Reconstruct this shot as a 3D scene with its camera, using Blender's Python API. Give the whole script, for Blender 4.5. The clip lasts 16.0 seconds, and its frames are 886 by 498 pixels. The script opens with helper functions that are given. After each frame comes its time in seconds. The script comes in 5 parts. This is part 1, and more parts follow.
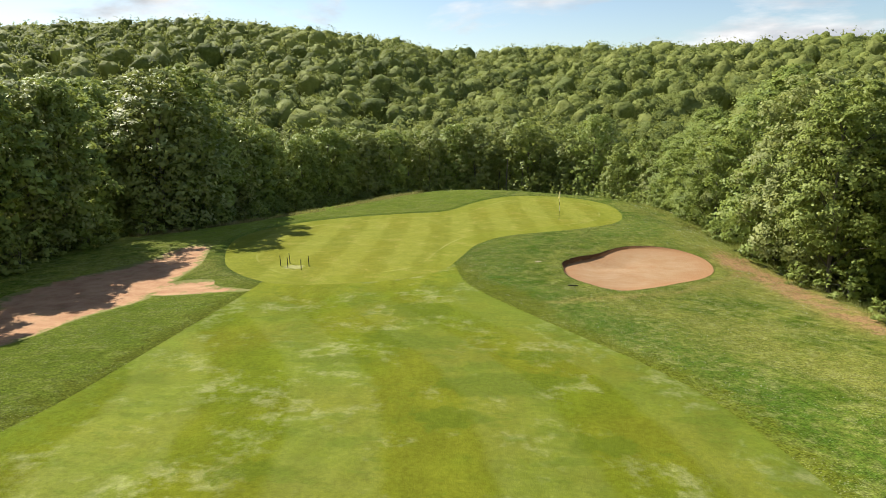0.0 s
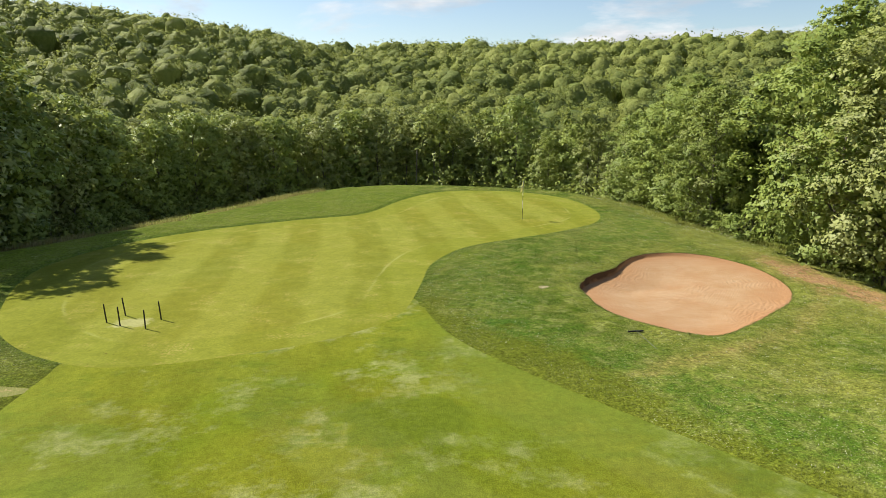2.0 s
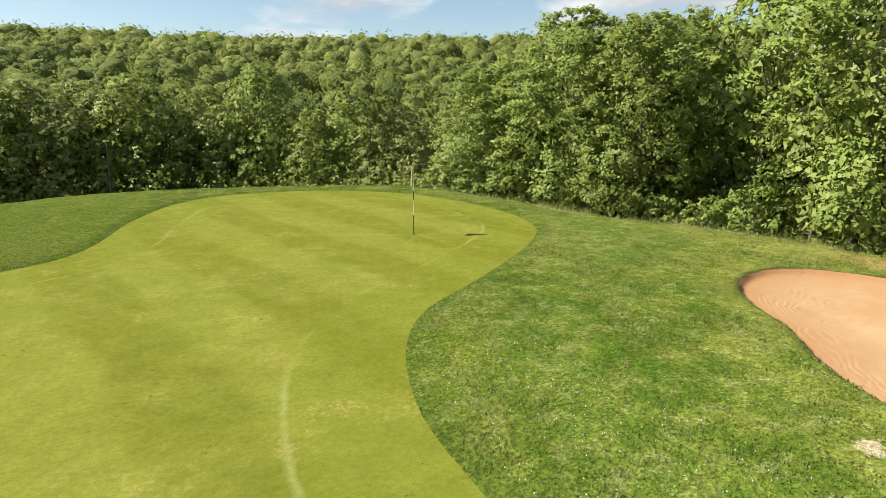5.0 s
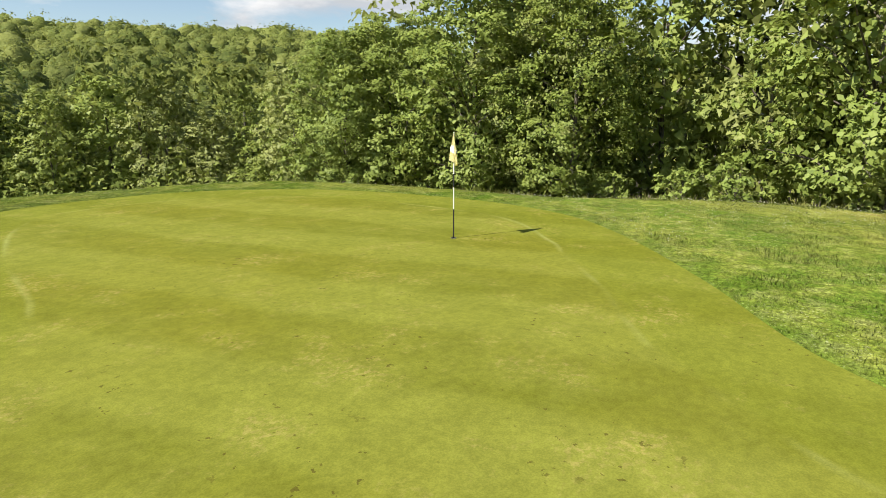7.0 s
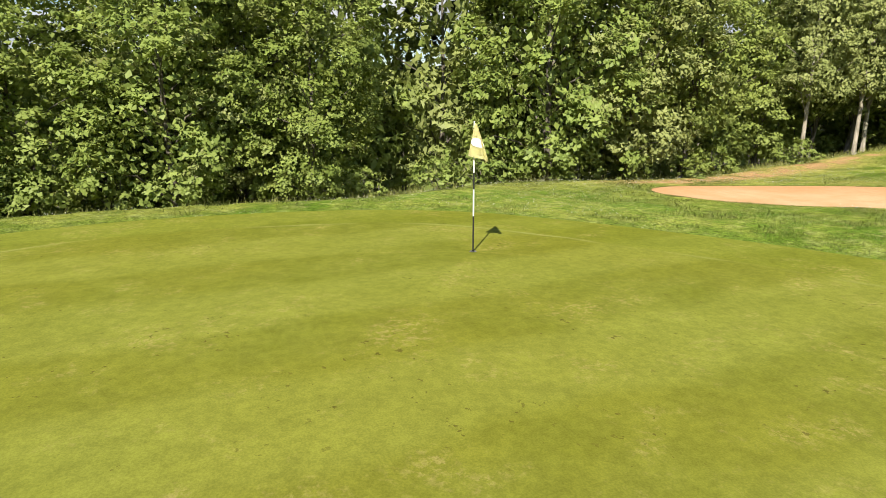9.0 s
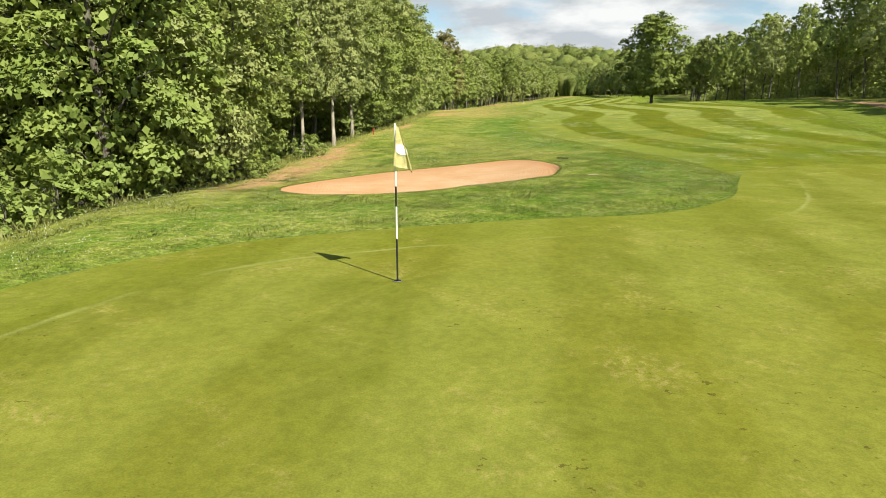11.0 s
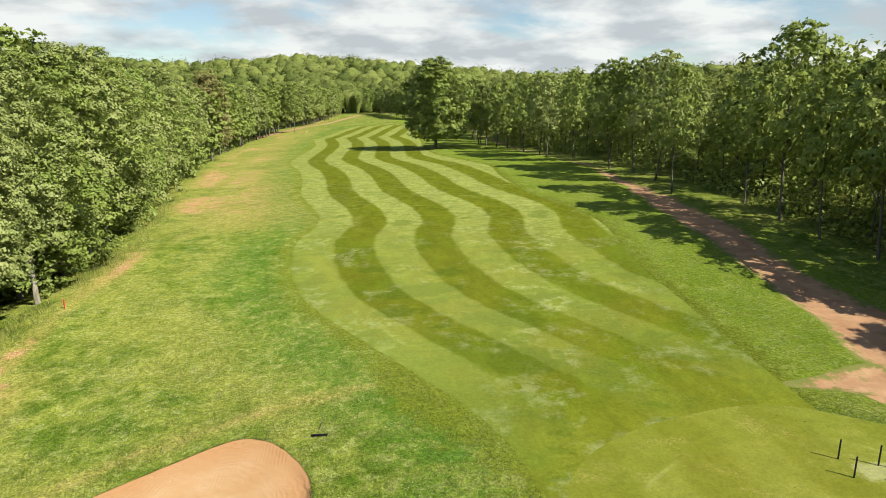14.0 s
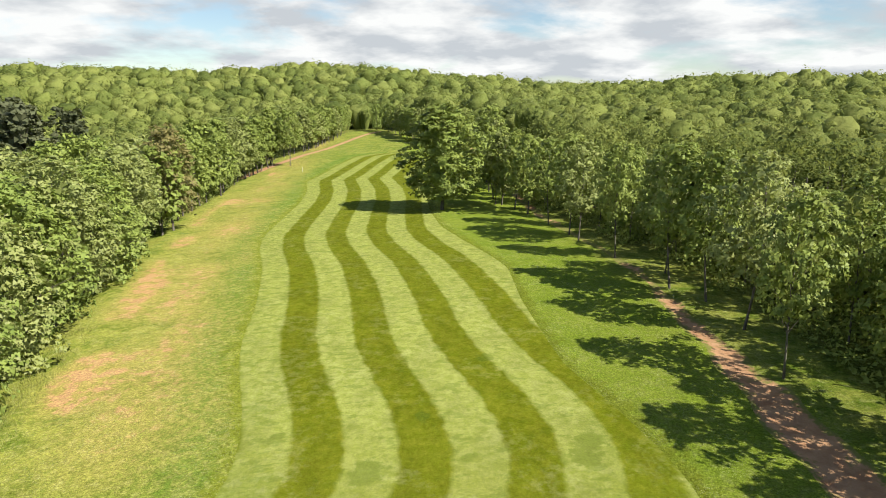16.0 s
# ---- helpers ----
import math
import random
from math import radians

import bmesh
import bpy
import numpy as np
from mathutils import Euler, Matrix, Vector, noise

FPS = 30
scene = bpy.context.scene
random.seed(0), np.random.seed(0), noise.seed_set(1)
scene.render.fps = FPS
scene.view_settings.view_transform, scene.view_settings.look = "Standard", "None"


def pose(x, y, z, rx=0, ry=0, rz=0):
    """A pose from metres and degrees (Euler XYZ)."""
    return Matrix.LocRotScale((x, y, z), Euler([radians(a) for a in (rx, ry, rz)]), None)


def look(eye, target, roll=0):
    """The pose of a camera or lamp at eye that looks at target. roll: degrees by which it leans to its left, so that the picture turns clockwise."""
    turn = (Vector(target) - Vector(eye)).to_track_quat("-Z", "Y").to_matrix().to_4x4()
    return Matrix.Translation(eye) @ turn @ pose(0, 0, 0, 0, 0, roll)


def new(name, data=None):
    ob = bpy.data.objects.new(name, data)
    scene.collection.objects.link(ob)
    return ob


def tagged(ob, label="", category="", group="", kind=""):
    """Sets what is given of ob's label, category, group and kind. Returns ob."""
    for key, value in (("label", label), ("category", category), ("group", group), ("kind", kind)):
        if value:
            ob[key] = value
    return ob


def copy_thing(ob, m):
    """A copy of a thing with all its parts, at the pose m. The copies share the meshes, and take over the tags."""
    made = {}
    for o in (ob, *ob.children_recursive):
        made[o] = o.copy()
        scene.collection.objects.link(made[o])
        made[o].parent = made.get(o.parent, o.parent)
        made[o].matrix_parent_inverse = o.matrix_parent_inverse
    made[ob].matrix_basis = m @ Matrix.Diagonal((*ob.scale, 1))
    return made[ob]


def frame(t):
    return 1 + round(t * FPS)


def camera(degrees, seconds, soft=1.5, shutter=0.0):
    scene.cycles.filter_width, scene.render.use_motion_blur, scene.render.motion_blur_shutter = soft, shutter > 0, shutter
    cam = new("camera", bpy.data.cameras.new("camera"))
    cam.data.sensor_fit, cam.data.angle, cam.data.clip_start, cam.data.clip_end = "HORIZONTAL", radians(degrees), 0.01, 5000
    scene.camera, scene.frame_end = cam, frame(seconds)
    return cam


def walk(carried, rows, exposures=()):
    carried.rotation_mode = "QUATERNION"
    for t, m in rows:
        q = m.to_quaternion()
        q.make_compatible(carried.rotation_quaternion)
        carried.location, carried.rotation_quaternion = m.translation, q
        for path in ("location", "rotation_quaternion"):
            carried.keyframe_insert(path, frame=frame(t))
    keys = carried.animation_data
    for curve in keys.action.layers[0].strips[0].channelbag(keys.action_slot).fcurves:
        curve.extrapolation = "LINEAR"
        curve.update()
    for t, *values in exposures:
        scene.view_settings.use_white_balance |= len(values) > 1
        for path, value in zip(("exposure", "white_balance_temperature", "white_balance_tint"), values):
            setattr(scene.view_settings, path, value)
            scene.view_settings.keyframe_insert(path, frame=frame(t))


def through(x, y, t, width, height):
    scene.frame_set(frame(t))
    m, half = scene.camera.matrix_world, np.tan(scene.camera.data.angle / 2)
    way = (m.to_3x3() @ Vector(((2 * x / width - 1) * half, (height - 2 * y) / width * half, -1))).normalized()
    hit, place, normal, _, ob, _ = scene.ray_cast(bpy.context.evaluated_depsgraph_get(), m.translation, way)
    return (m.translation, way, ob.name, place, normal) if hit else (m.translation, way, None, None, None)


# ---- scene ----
# A golf hole seen from a small aircraft: green, bunker, mown fairway and oak woods. Metres; the hole cup is the origin.
cam = camera(70.96, 16.0, soft=0.7)
PATH = (
    (0, pose(-6.973, -45.922, 8.645, 76.59, 0.00, 2.10)),
    (0.5, pose(-7.688, -42.763, 7.945, 76.62, 0.00, 0.65)),
    (1, pose(-8.489, -39.599, 7.344, 76.65, 0.00, -2.20)),
    (1.5, pose(-9.197, -36.246, 6.852, 76.64, 0.00, -5.18)),
    (2, pose(-9.730, -32.939, 6.407, 76.68, 0.00, -9.08)),
    (2.5, pose(-10.048, -29.622, 5.962, 76.74, 0.00, -13.28)),
    (3, pose(-10.299, -26.478, 5.542, 76.76, 0.00, -17.49)),
    (3.5, pose(-10.497, -23.358, 5.047, 76.79, 0.00, -21.79)),
    (4, pose(-10.581, -20.351, 4.560, 76.89, 0.00, -26.97)),
    (4.2, pose(-10.576, -19.209, 4.434, 76.86, 0.00, -29.32)),
    (6.3, pose(-10.990, -8.534, 2.944, 77.05, 0.00, -53.72)),
    (6.5, pose(-11.132, -7.501, 2.860, 76.96, 0.00, -56.85)),
    (7, pose(-11.354, -4.953, 2.708, 76.91, 0.00, -65.44)),
    (7.5, pose(-11.237, -2.478, 2.757, 76.59, 0.00, -74.79)),
    (8, pose(-11.005, -0.085, 2.595, 76.77, 0.00, -85.88)),
    (8.5, pose(-10.221, 2.319, 2.625, 76.47, 0.00, -99.26)),
    (9, pose(-9.038, 4.420, 2.471, 76.73, 0.00, -113.22)),
    (9.5, pose(-7.495, 6.167, 2.383, 76.86, 0.00, -126.89)),
    (10, pose(-5.678, 7.551, 2.439, 76.72, 0.00, -141.06)),
    (10.2, pose(-4.920, 8.015, 2.408, 76.77, 0.00, -146.72)),
    (12.3, pose(-0.263, 6.389, 3.322, 76.63, 0.00, -187.36)),
    (12.5, pose(-0.534, 5.725, 3.949, 76.63, 0.00, 172.67)),
    (13, pose(-1.462, 3.753, 5.692, 76.80, 0.00, 172.71)),
    (13.5, pose(-2.459, 1.223, 7.471, 76.85, 0.00, 172.83)),
    (14, pose(-3.369, -1.892, 9.162, 76.88, 0.00, 172.84)),
    (14.5, pose(-4.198, -5.683, 10.811, 76.94, 0.00, 172.93)),
    (15, pose(-5.045, -10.002, 12.525, 76.95, 0.00, 173.15)),
    (15.5, pose(-5.870, -14.670, 14.308, 76.94, 0.00, 173.64)),
    (16, pose(-6.605, -19.673, 16.185, 76.87, 0.00, 174.25)),
)
# the white balance drifts a little towards green on the swing to the south
walk(cam, PATH, ((0, 0.84, 6500, 10), (3, 0.82, 6500, 10), (4.2, 0.84, 6500, 7), (6.3, 0.83, 6500, 10), (10.2, 0.78, 6500, 10), (12.3, 0.72, 6480, 1), (13.6, 0.66, 6460, 3), (15, 0.83, 6500, 8), (16, 0.80, 6500, 8)))

# ---- light ----
SUN_WAY = Vector((1.81, -1.37, -2.13)).normalized()
sun = new("sun", bpy.data.lights.new("sun", "SUN"))
sun.data.energy, sun.data.angle, sun.data.color = 5.0, radians(0.6), (1.0, 0.94, 0.82)
sun.matrix_world = look((0, 0, 60), Vector((0, 0, 60)) + SUN_WAY)

world = bpy.data.worlds.new("sky")
scene.world = world
world.use_nodes = True
wn, wl = world.node_tree.nodes, world.node_tree.links
wn.clear()


def wnode(kind, **kw):
    n = wn.new(kind)
    for k, v in kw.items():
        n.inputs[k].default_value = v
    return n


sky = wn.new("ShaderNodeTexSky")
sky.sky_type, sky.sun_disc = "NISHITA", False
sky.sun_elevation, sky.sun_rotation = math.asin(-SUN_WAY.z), math.atan2(-SUN_WAY.x, -SUN_WAY.y) % (2 * math.pi)
sky.air_density, sky.dust_density, sky.ozone_density = 1.0, 0.4, 1.2
coord = wn.new("ShaderNodeTexCoord")
split = wn.new("ShaderNodeSeparateXYZ")
wl.new(coord.outputs["Generated"], split.inputs[0])


def wmath(op, a, b=None):
    n = wn.new("ShaderNodeMath")
    n.operation = op
    for i, v in enumerate((a, b)):
        if v is None:
            continue
        if isinstance(v, (int, float)):
            n.inputs[i].default_value = v
        else:
            wl.new(v, n.inputs[i])
    return n.outputs[0]


# Cumulus on a flat layer: the view direction is laid onto a plane overhead.
up = wmath("ADD", wmath("MAXIMUM", split.outputs[2], 0.0), 0.22)
plane = wn.new("ShaderNodeCombineXYZ")
wl.new(wmath("DIVIDE", split.outputs[0], up), plane.inputs[0])
wl.new(wmath("DIVIDE", split.outputs[1], up), plane.inputs[1])
cloud_big = wnode("ShaderNodeTexNoise", Scale=1.05, Detail=7.0, Roughness=0.55, Distortion=0.25)
wl.new(plane.outputs[0], cloud_big.inputs["Vector"])
cloud_shade = wnode("ShaderNodeTexNoise", Scale=2.3, Detail=6.0, Roughness=0.55)
wl.new(plane.outputs[0], cloud_shade.inputs["Vector"])
south = wmath("MULTIPLY", split.outputs[1], -0.075)
cover = wn.new("ShaderNodeMapRange")
cover.inputs["From Min"].default_value, cover.inputs["From Max"].default_value = 0.455, 0.56
# the clouds stand round the horizon; overhead the sky is clear, as the deep shade under the trees shows
clear = wmath("MULTIPLY", wmath("MINIMUM", wmath("MAXIMUM", wmath("SUBTRACT", split.outputs[2], 0.22), 0.0), 0.4), -0.35)
wl.new(wmath("ADD", wmath("ADD", cloud_big.outputs["Fac"], south), clear), cover.inputs["Value"])
cloud_colour = wn.new("ShaderNodeMix")
cloud_colour.data_type = "RGBA"
cloud_colour.inputs["A"].default_value = (4.5, 4.75, 5.1, 1)
cloud_colour.inputs["B"].default_value = (7.4, 7.4, 7.4, 1)
shade_ramp = wn.new("ShaderNodeMapRange")
shade_ramp.inputs["From Min"].default_value, shade_ramp.inputs["From Max"].default_value = 0.40, 0.60
wl.new(cloud_shade.outputs["Fac"], shade_ramp.inputs["Value"])
wl.new(shade_ramp.outputs["Result"], cloud_colour.inputs["Factor"])
both = wn.new("ShaderNodeMix")
both.data_type = "RGBA"
wl.new(cover.outputs["Result"], both.inputs["Factor"])
wl.new(sky.outputs["Color"], both.inputs["A"])
wl.new(cloud_colour.outputs["Result"], both.inputs["B"])
background = wnode("ShaderNodeBackground", Strength=0.077)
wl.new(both.outputs["Result"], background.inputs["Color"])
world_out = wn.new("ShaderNodeOutputWorld")
wl.new(background.outputs[0], world_out.inputs["Surface"])

# ---- materials ----
class Mat:
    """A node material, written as a chain of small calls."""

    def __init__(self, name, rough=0.9, spec=0.2):
        self.m = bpy.data.materials.new(name)
        self.m.use_nodes = True
        self.n, self.l = self.m.node_tree.nodes, self.m.node_tree.links
        self.out = self.n["Material Output"]
        self.b = self.n["Principled BSDF"]
        self.b.inputs["Roughness"].default_value = rough
        self.b.inputs["Specular IOR Level"].default_value = spec
        geo = self.n.new("ShaderNodeNewGeometry")
        self.pos, self.island = geo.outputs["Position"], geo.outputs["Random Per Island"]

    def put(self, v, socket):
        if hasattr(v, "links"):
            self.l.new(v, socket)
        elif isinstance(v, tuple):
            socket.default_value = (*v, 1)[: len(socket.default_value)]
        else:
            socket.default_value = v

    def noise(self, scale, detail=3.0, rough=0.55, stretch=None, dist=0.0, vec=None):
        vec = vec or self.pos
        if stretch:
            mp = self.n.new("ShaderNodeMapping")
            mp.inputs["Scale"].default_value = stretch
            self.l.new(vec, mp.inputs["Vector"])
            vec = mp.outputs[0]
        t = self.n.new("ShaderNodeTexNoise")
        t.inputs["Scale"].default_value, t.inputs["Detail"].default_value = scale, detail
        t.inputs["Roughness"].default_value, t.inputs["Distortion"].default_value = rough, dist
        self.l.new(vec, t.inputs["Vector"])
        return t.outputs["Fac"]

    def attr(self, name):
        a = self.n.new("ShaderNodeAttribute")
        a.attribute_name = name
        return a.outputs["Fac"]

    def obj_random(self):
        return self.n.new("ShaderNodeObjectInfo").outputs["Random"]

    def ramp(self, v, a, b, lo=0.0, hi=1.0, smooth=False):
        r = self.n.new("ShaderNodeMapRange")
        r.interpolation_type = "SMOOTHSTEP" if smooth else "LINEAR"
        for k, x in (("From Min", a), ("From Max", b), ("To Min", lo), ("To Max", hi)):
            r.inputs[k].default_value = x
        self.put(v, r.inputs["Value"])
        return r.outputs["Result"]

    def math(self, op, a, b=0.0):
        n = self.n.new("ShaderNodeMath")
        n.operation = op
        self.put(a, n.inputs[0])
        self.put(b, n.inputs[1])
        return n.outputs[0]

    def mix(self, f, a, b, blend="MIX"):
        n = self.n.new("ShaderNodeMix")
        n.data_type, n.blend_type = "RGBA", blend
        self.put(f, n.inputs["Factor"])
        self.put(a, n.inputs["A"])
        self.put(b, n.inputs["B"])
        return n.outputs["Result"]

    def grain(self, c, v, a, b, lo, hi):
        """The colour c made darker and lighter by a pattern v."""
        n = self.n.new("ShaderNodeVectorMath")
        n.operation = "SCALE"
        self.put(c, n.inputs[0])
        self.put(self.ramp(v, a, b, lo, hi), n.inputs["Scale"])
        return n.outputs[0]

    def colour(self, c):
        self.put(c, self.b.inputs["Base Color"])
        return self

    def bump(self, h, strength=0.5, dist=0.02):
        n = self.n.new("ShaderNodeBump")
        n.inputs["Strength"].default_value, n.inputs["Distance"].default_value = strength, dist
        self.l.new(h, n.inputs["Height"])
        self.l.new(n.outputs[0], self.b.inputs["Normal"])
        return self


def plain(name, colour, rough=0.6, spec=0.3, metal=0.0, vary=0.12):
    m = Mat(name, rough, spec)
    dark = tuple(c * (1 - vary) for c in colour)
    m.colour(m.mix(m.ramp(m.noise(35, 4), 0.35, 0.65), dark, colour))
    m.b.inputs["Metallic"].default_value = metal
    return m.m


def rough_grass():
    m = Mat("rough_grass", 0.95, 0.03)
    m.b.inputs["Diffuse Roughness"].default_value = 0.7
    fine, tuft, clump, mid, big = m.noise(21, 4, 0.7), m.noise(8, 3, 0.6), m.noise(2.6, 4, 0.62), m.noise(0.8, 4, 0.6), m.noise(0.16, 3)
    c = m.mix(m.ramp(mid, 0.40, 0.62), (0.088, 0.132, 0.013), (0.208, 0.232, 0.040))
    c = m.mix(m.ramp(big, 0.44, 0.58, 0.0, 0.60), c, (0.235, 0.238, 0.050))
    c = m.mix(m.ramp(clump, 0.52, 0.66, 0.0, 0.50), c, (0.290, 0.306, 0.105))
    c = m.mix(m.ramp(clump, 0.34, 0.48, 0.36, 0.0), c, (0.052, 0.112, 0.010))
    # lush belt beside the fairway and round the green
    c = m.mix(m.math("MULTIPLY", m.attr("lush"), m.ramp(clump, 0.40, 0.62, 0.80, 0.20)), c, (0.078, 0.150, 0.016))
    # shorter, fresh green grass west of the fairway
    c = m.mix(m.math("MULTIPLY", m.attr("semi"), m.ramp(clump, 0.38, 0.62, 0.85, 0.45)), c, (0.158, 0.215, 0.020))
    # worn, dry strip with bare reddish soil
    ragged = m.noise(0.9, 6, 0.75)
    dry = m.math("MULTIPLY", m.attr("dry"), m.ramp(ragged, 0.34, 0.66))
    c = m.mix(m.math("MULTIPLY", m.ramp(m.attr("dry"), 0.0, 0.7, 0.0, 0.9), m.ramp(clump, 0.4, 0.6, 0.55, 1.0)), c, (0.320, 0.255, 0.078))
    c = m.mix(m.math("MULTIPLY", m.ramp(dry, 0.26, 0.50), m.ramp(tuft, 0.40, 0.60, 1.0, 0.65)), c, (0.400, 0.228, 0.118))
    # inside the woods the ground is dulled: the trees' shade put into its colour
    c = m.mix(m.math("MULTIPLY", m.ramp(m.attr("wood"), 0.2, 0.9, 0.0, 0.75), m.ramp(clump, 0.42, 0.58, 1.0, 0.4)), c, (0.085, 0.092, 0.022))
    # the mown grass runs out into the rough in ragged tongues
    tongue = m.math("ADD", m.attr("edge"), m.ramp(m.noise(1.6, 5, 0.7), 0.3, 0.7, -0.9, 0.9))
    tongue = m.math("SUBTRACT", tongue, m.math("MULTIPLY", m.attr("apron"), 1.8))
    c = m.mix(m.ramp(tongue, 0.1, 0.9, 0.85, 0.0), c, (0.136, 0.158, 0.016))
    # dark strip beside the green: shade of the taller grass put into the colour
    fringe = m.math("ADD", m.attr("inside"), m.ramp(m.noise(2.2, 4, 0.7), 0.3, 0.7, -0.30, 0.30))
    c = m.mix(m.ramp(fringe, -0.6, -0.1, 0.0, 0.5), c, (0.060, 0.112, 0.013))
    bare = m.math("ADD", m.attr("bare"), m.ramp(m.noise(6, 4, 0.7), 0.3, 0.7, -0.35, 0.35))
    c = m.mix(m.ramp(bare, 0.35, 0.6), c, (0.46, 0.38, 0.25))
    c = m.grain(c, tuft, 0.38, 0.62, 0.76, 1.20)
    c = m.grain(c, fine, 0.36, 0.64, 0.54, 1.42)
    # tiny pale clover heads
    heads = m.math("MULTIPLY", m.ramp(m.noise(24, 2, 0.5), 0.64, 0.67), m.ramp(m.noise(0.45, 3), 0.46, 0.58))
    c = m.mix(m.math("MULTIPLY", heads, 0.55), c, (0.50, 0.52, 0.30))
    m.colour(c).bump(m.math("ADD", fine, m.math("MULTIPLY", tuft, 1.2)), 1.0, 0.045)
    return m.m


def fairway_grass():
    m = Mat("fairway_grass", 0.95, 0.03)
    fine, tuft, clump, big = m.noise(42, 3, 0.6), m.noise(8, 3, 0.6), m.noise(1.9, 5, 0.65), m.noise(0.28, 3)
    lane = m.math("ADD", m.attr("lane"), m.ramp(m.noise(1.1, 3), 0.2, 0.8, -0.08, 0.08))
    phase = m.math("PINGPONG", m.math("ADD", lane, 1.5), 1.0)
    band = m.ramp(phase, 0.42, 0.58, smooth=True)
    light = m.mix(m.ramp(clump, 0.40, 0.62), (0.150, 0.178, 0.028), (0.212, 0.232, 0.058))
    dark = m.mix(m.ramp(clump, 0.40, 0.62), (0.100, 0.122, 0.006), (0.148, 0.158, 0.012))
    mixed = m.mix(m.ramp(big, 0.42, 0.60), (0.132, 0.144, 0.012), (0.110, 0.140, 0.010))
    c = m.mix(band, light, dark)
    c = m.mix(m.math("SUBTRACT", 1.0, m.attr("mown")), c, mixed)
    # softer where it meets the rough and the collar of the green
    loose = m.math("MULTIPLY", m.math("SUBTRACT", 1.0, m.attr("mown")), m.ramp(m.math("ADD", m.attr("edge"), m.ramp(m.noise(1.6, 5, 0.7), 0.3, 0.7, -1.0, 1.0)), -1.4, 0.0))
    c = m.mix(m.math("MULTIPLY", loose, 0.8), c, (0.104, 0.146, 0.014))
    c = m.mix(m.ramp(m.math("ADD", m.attr("inside"), m.ramp(m.noise(0.7, 4), 0.3, 0.7, -1.2, 1.2)), -3.0, -0.3, 0.0, 0.8), c, (0.152, 0.168, 0.015))
    # thin pale tufts, and dark clumps of coarser grass
    pale = m.math("MULTIPLY", m.ramp(m.noise(0.40, 6, 0.72), 0.51, 0.62), m.ramp(clump, 0.42, 0.56))
    c = m.mix(m.math("MULTIPLY", pale, m.ramp(m.attr("mown"), 0.2, 0.9, 0.50, 0.18)), c, (0.285, 0.298, 0.130))
    streak = m.ramp(m.noise(0.9, 4, 0.6, (1.0, 0.45, 1.0)), 0.40, 0.60, 0.90, 1.10)
    c = m.grain(c, streak, 0.0, 2.0, 0.0, 2.0)
    blot = m.math("MULTIPLY", m.ramp(m.noise(0.95, 4, 0.55, (0.8, 1.7, 1.0)), 0.56, 0.62), m.ramp(band, 0.0, 1.0, 1.0, 0.3))
    c = m.mix(m.math("MULTIPLY", blot, 0.5), c, (0.080, 0.118, 0.010))
    spot = m.ramp(m.math("ADD", m.attr("spot"), m.ramp(m.noise(2.0, 5, 0.7), 0.3, 0.7, -0.5, 0.5)), 0.24, 0.50)
    c = m.mix(m.math("MULTIPLY", spot, 0.80), c, (0.086, 0.116, 0.010))
    c = m.mix(m.math("MULTIPLY", m.ramp(m.math("ADD", m.attr("apron"), m.ramp(m.noise(1.3, 5, 0.7), 0.3, 0.7, -0.3, 0.3)), 0.15, 0.7), 0.45), c, (0.122, 0.158, 0.018))
    c = m.grain(c, tuft, 0.38, 0.62, 0.90, 1.10)
    c = m.grain(c, fine, 0.38, 0.62, 0.82, 1.18)
    m.colour(c).bump(m.math("ADD", fine, tuft), 0.8, 0.025)
    # mown grass lies over: the blades' flat sides shine towards one side
    shine = m.n.new("ShaderNodeBsdfGlossy")
    shine.inputs["Roughness"].default_value = 0.62
    laid = m.n.new("ShaderNodeCombineXYZ")
    for i, v in enumerate((-0.34, 0.73, 0.59)):
        laid.inputs[i].default_value = v
    m.l.new(laid.outputs[0], shine.inputs["Normal"])
    m.put(m.mix(0.5, c, (0.42, 0.44, 0.16)), shine.inputs["Color"])
    blend = m.n.new("ShaderNodeMixShader")
    m.put(m.math("MULTIPLY", m.math("MULTIPLY", m.math("SUBTRACT", 1.0, band), m.ramp(m.attr("inside"), -9.0, -0.5, 1.0, 0.15)), 0.12), blend.inputs[0])
    m.l.new(m.b.outputs[0], blend.inputs[1])
    m.l.new(shine.outputs[0], blend.inputs[2])
    m.l.new(blend.outputs[0], m.out.inputs["Surface"])
    return m.m


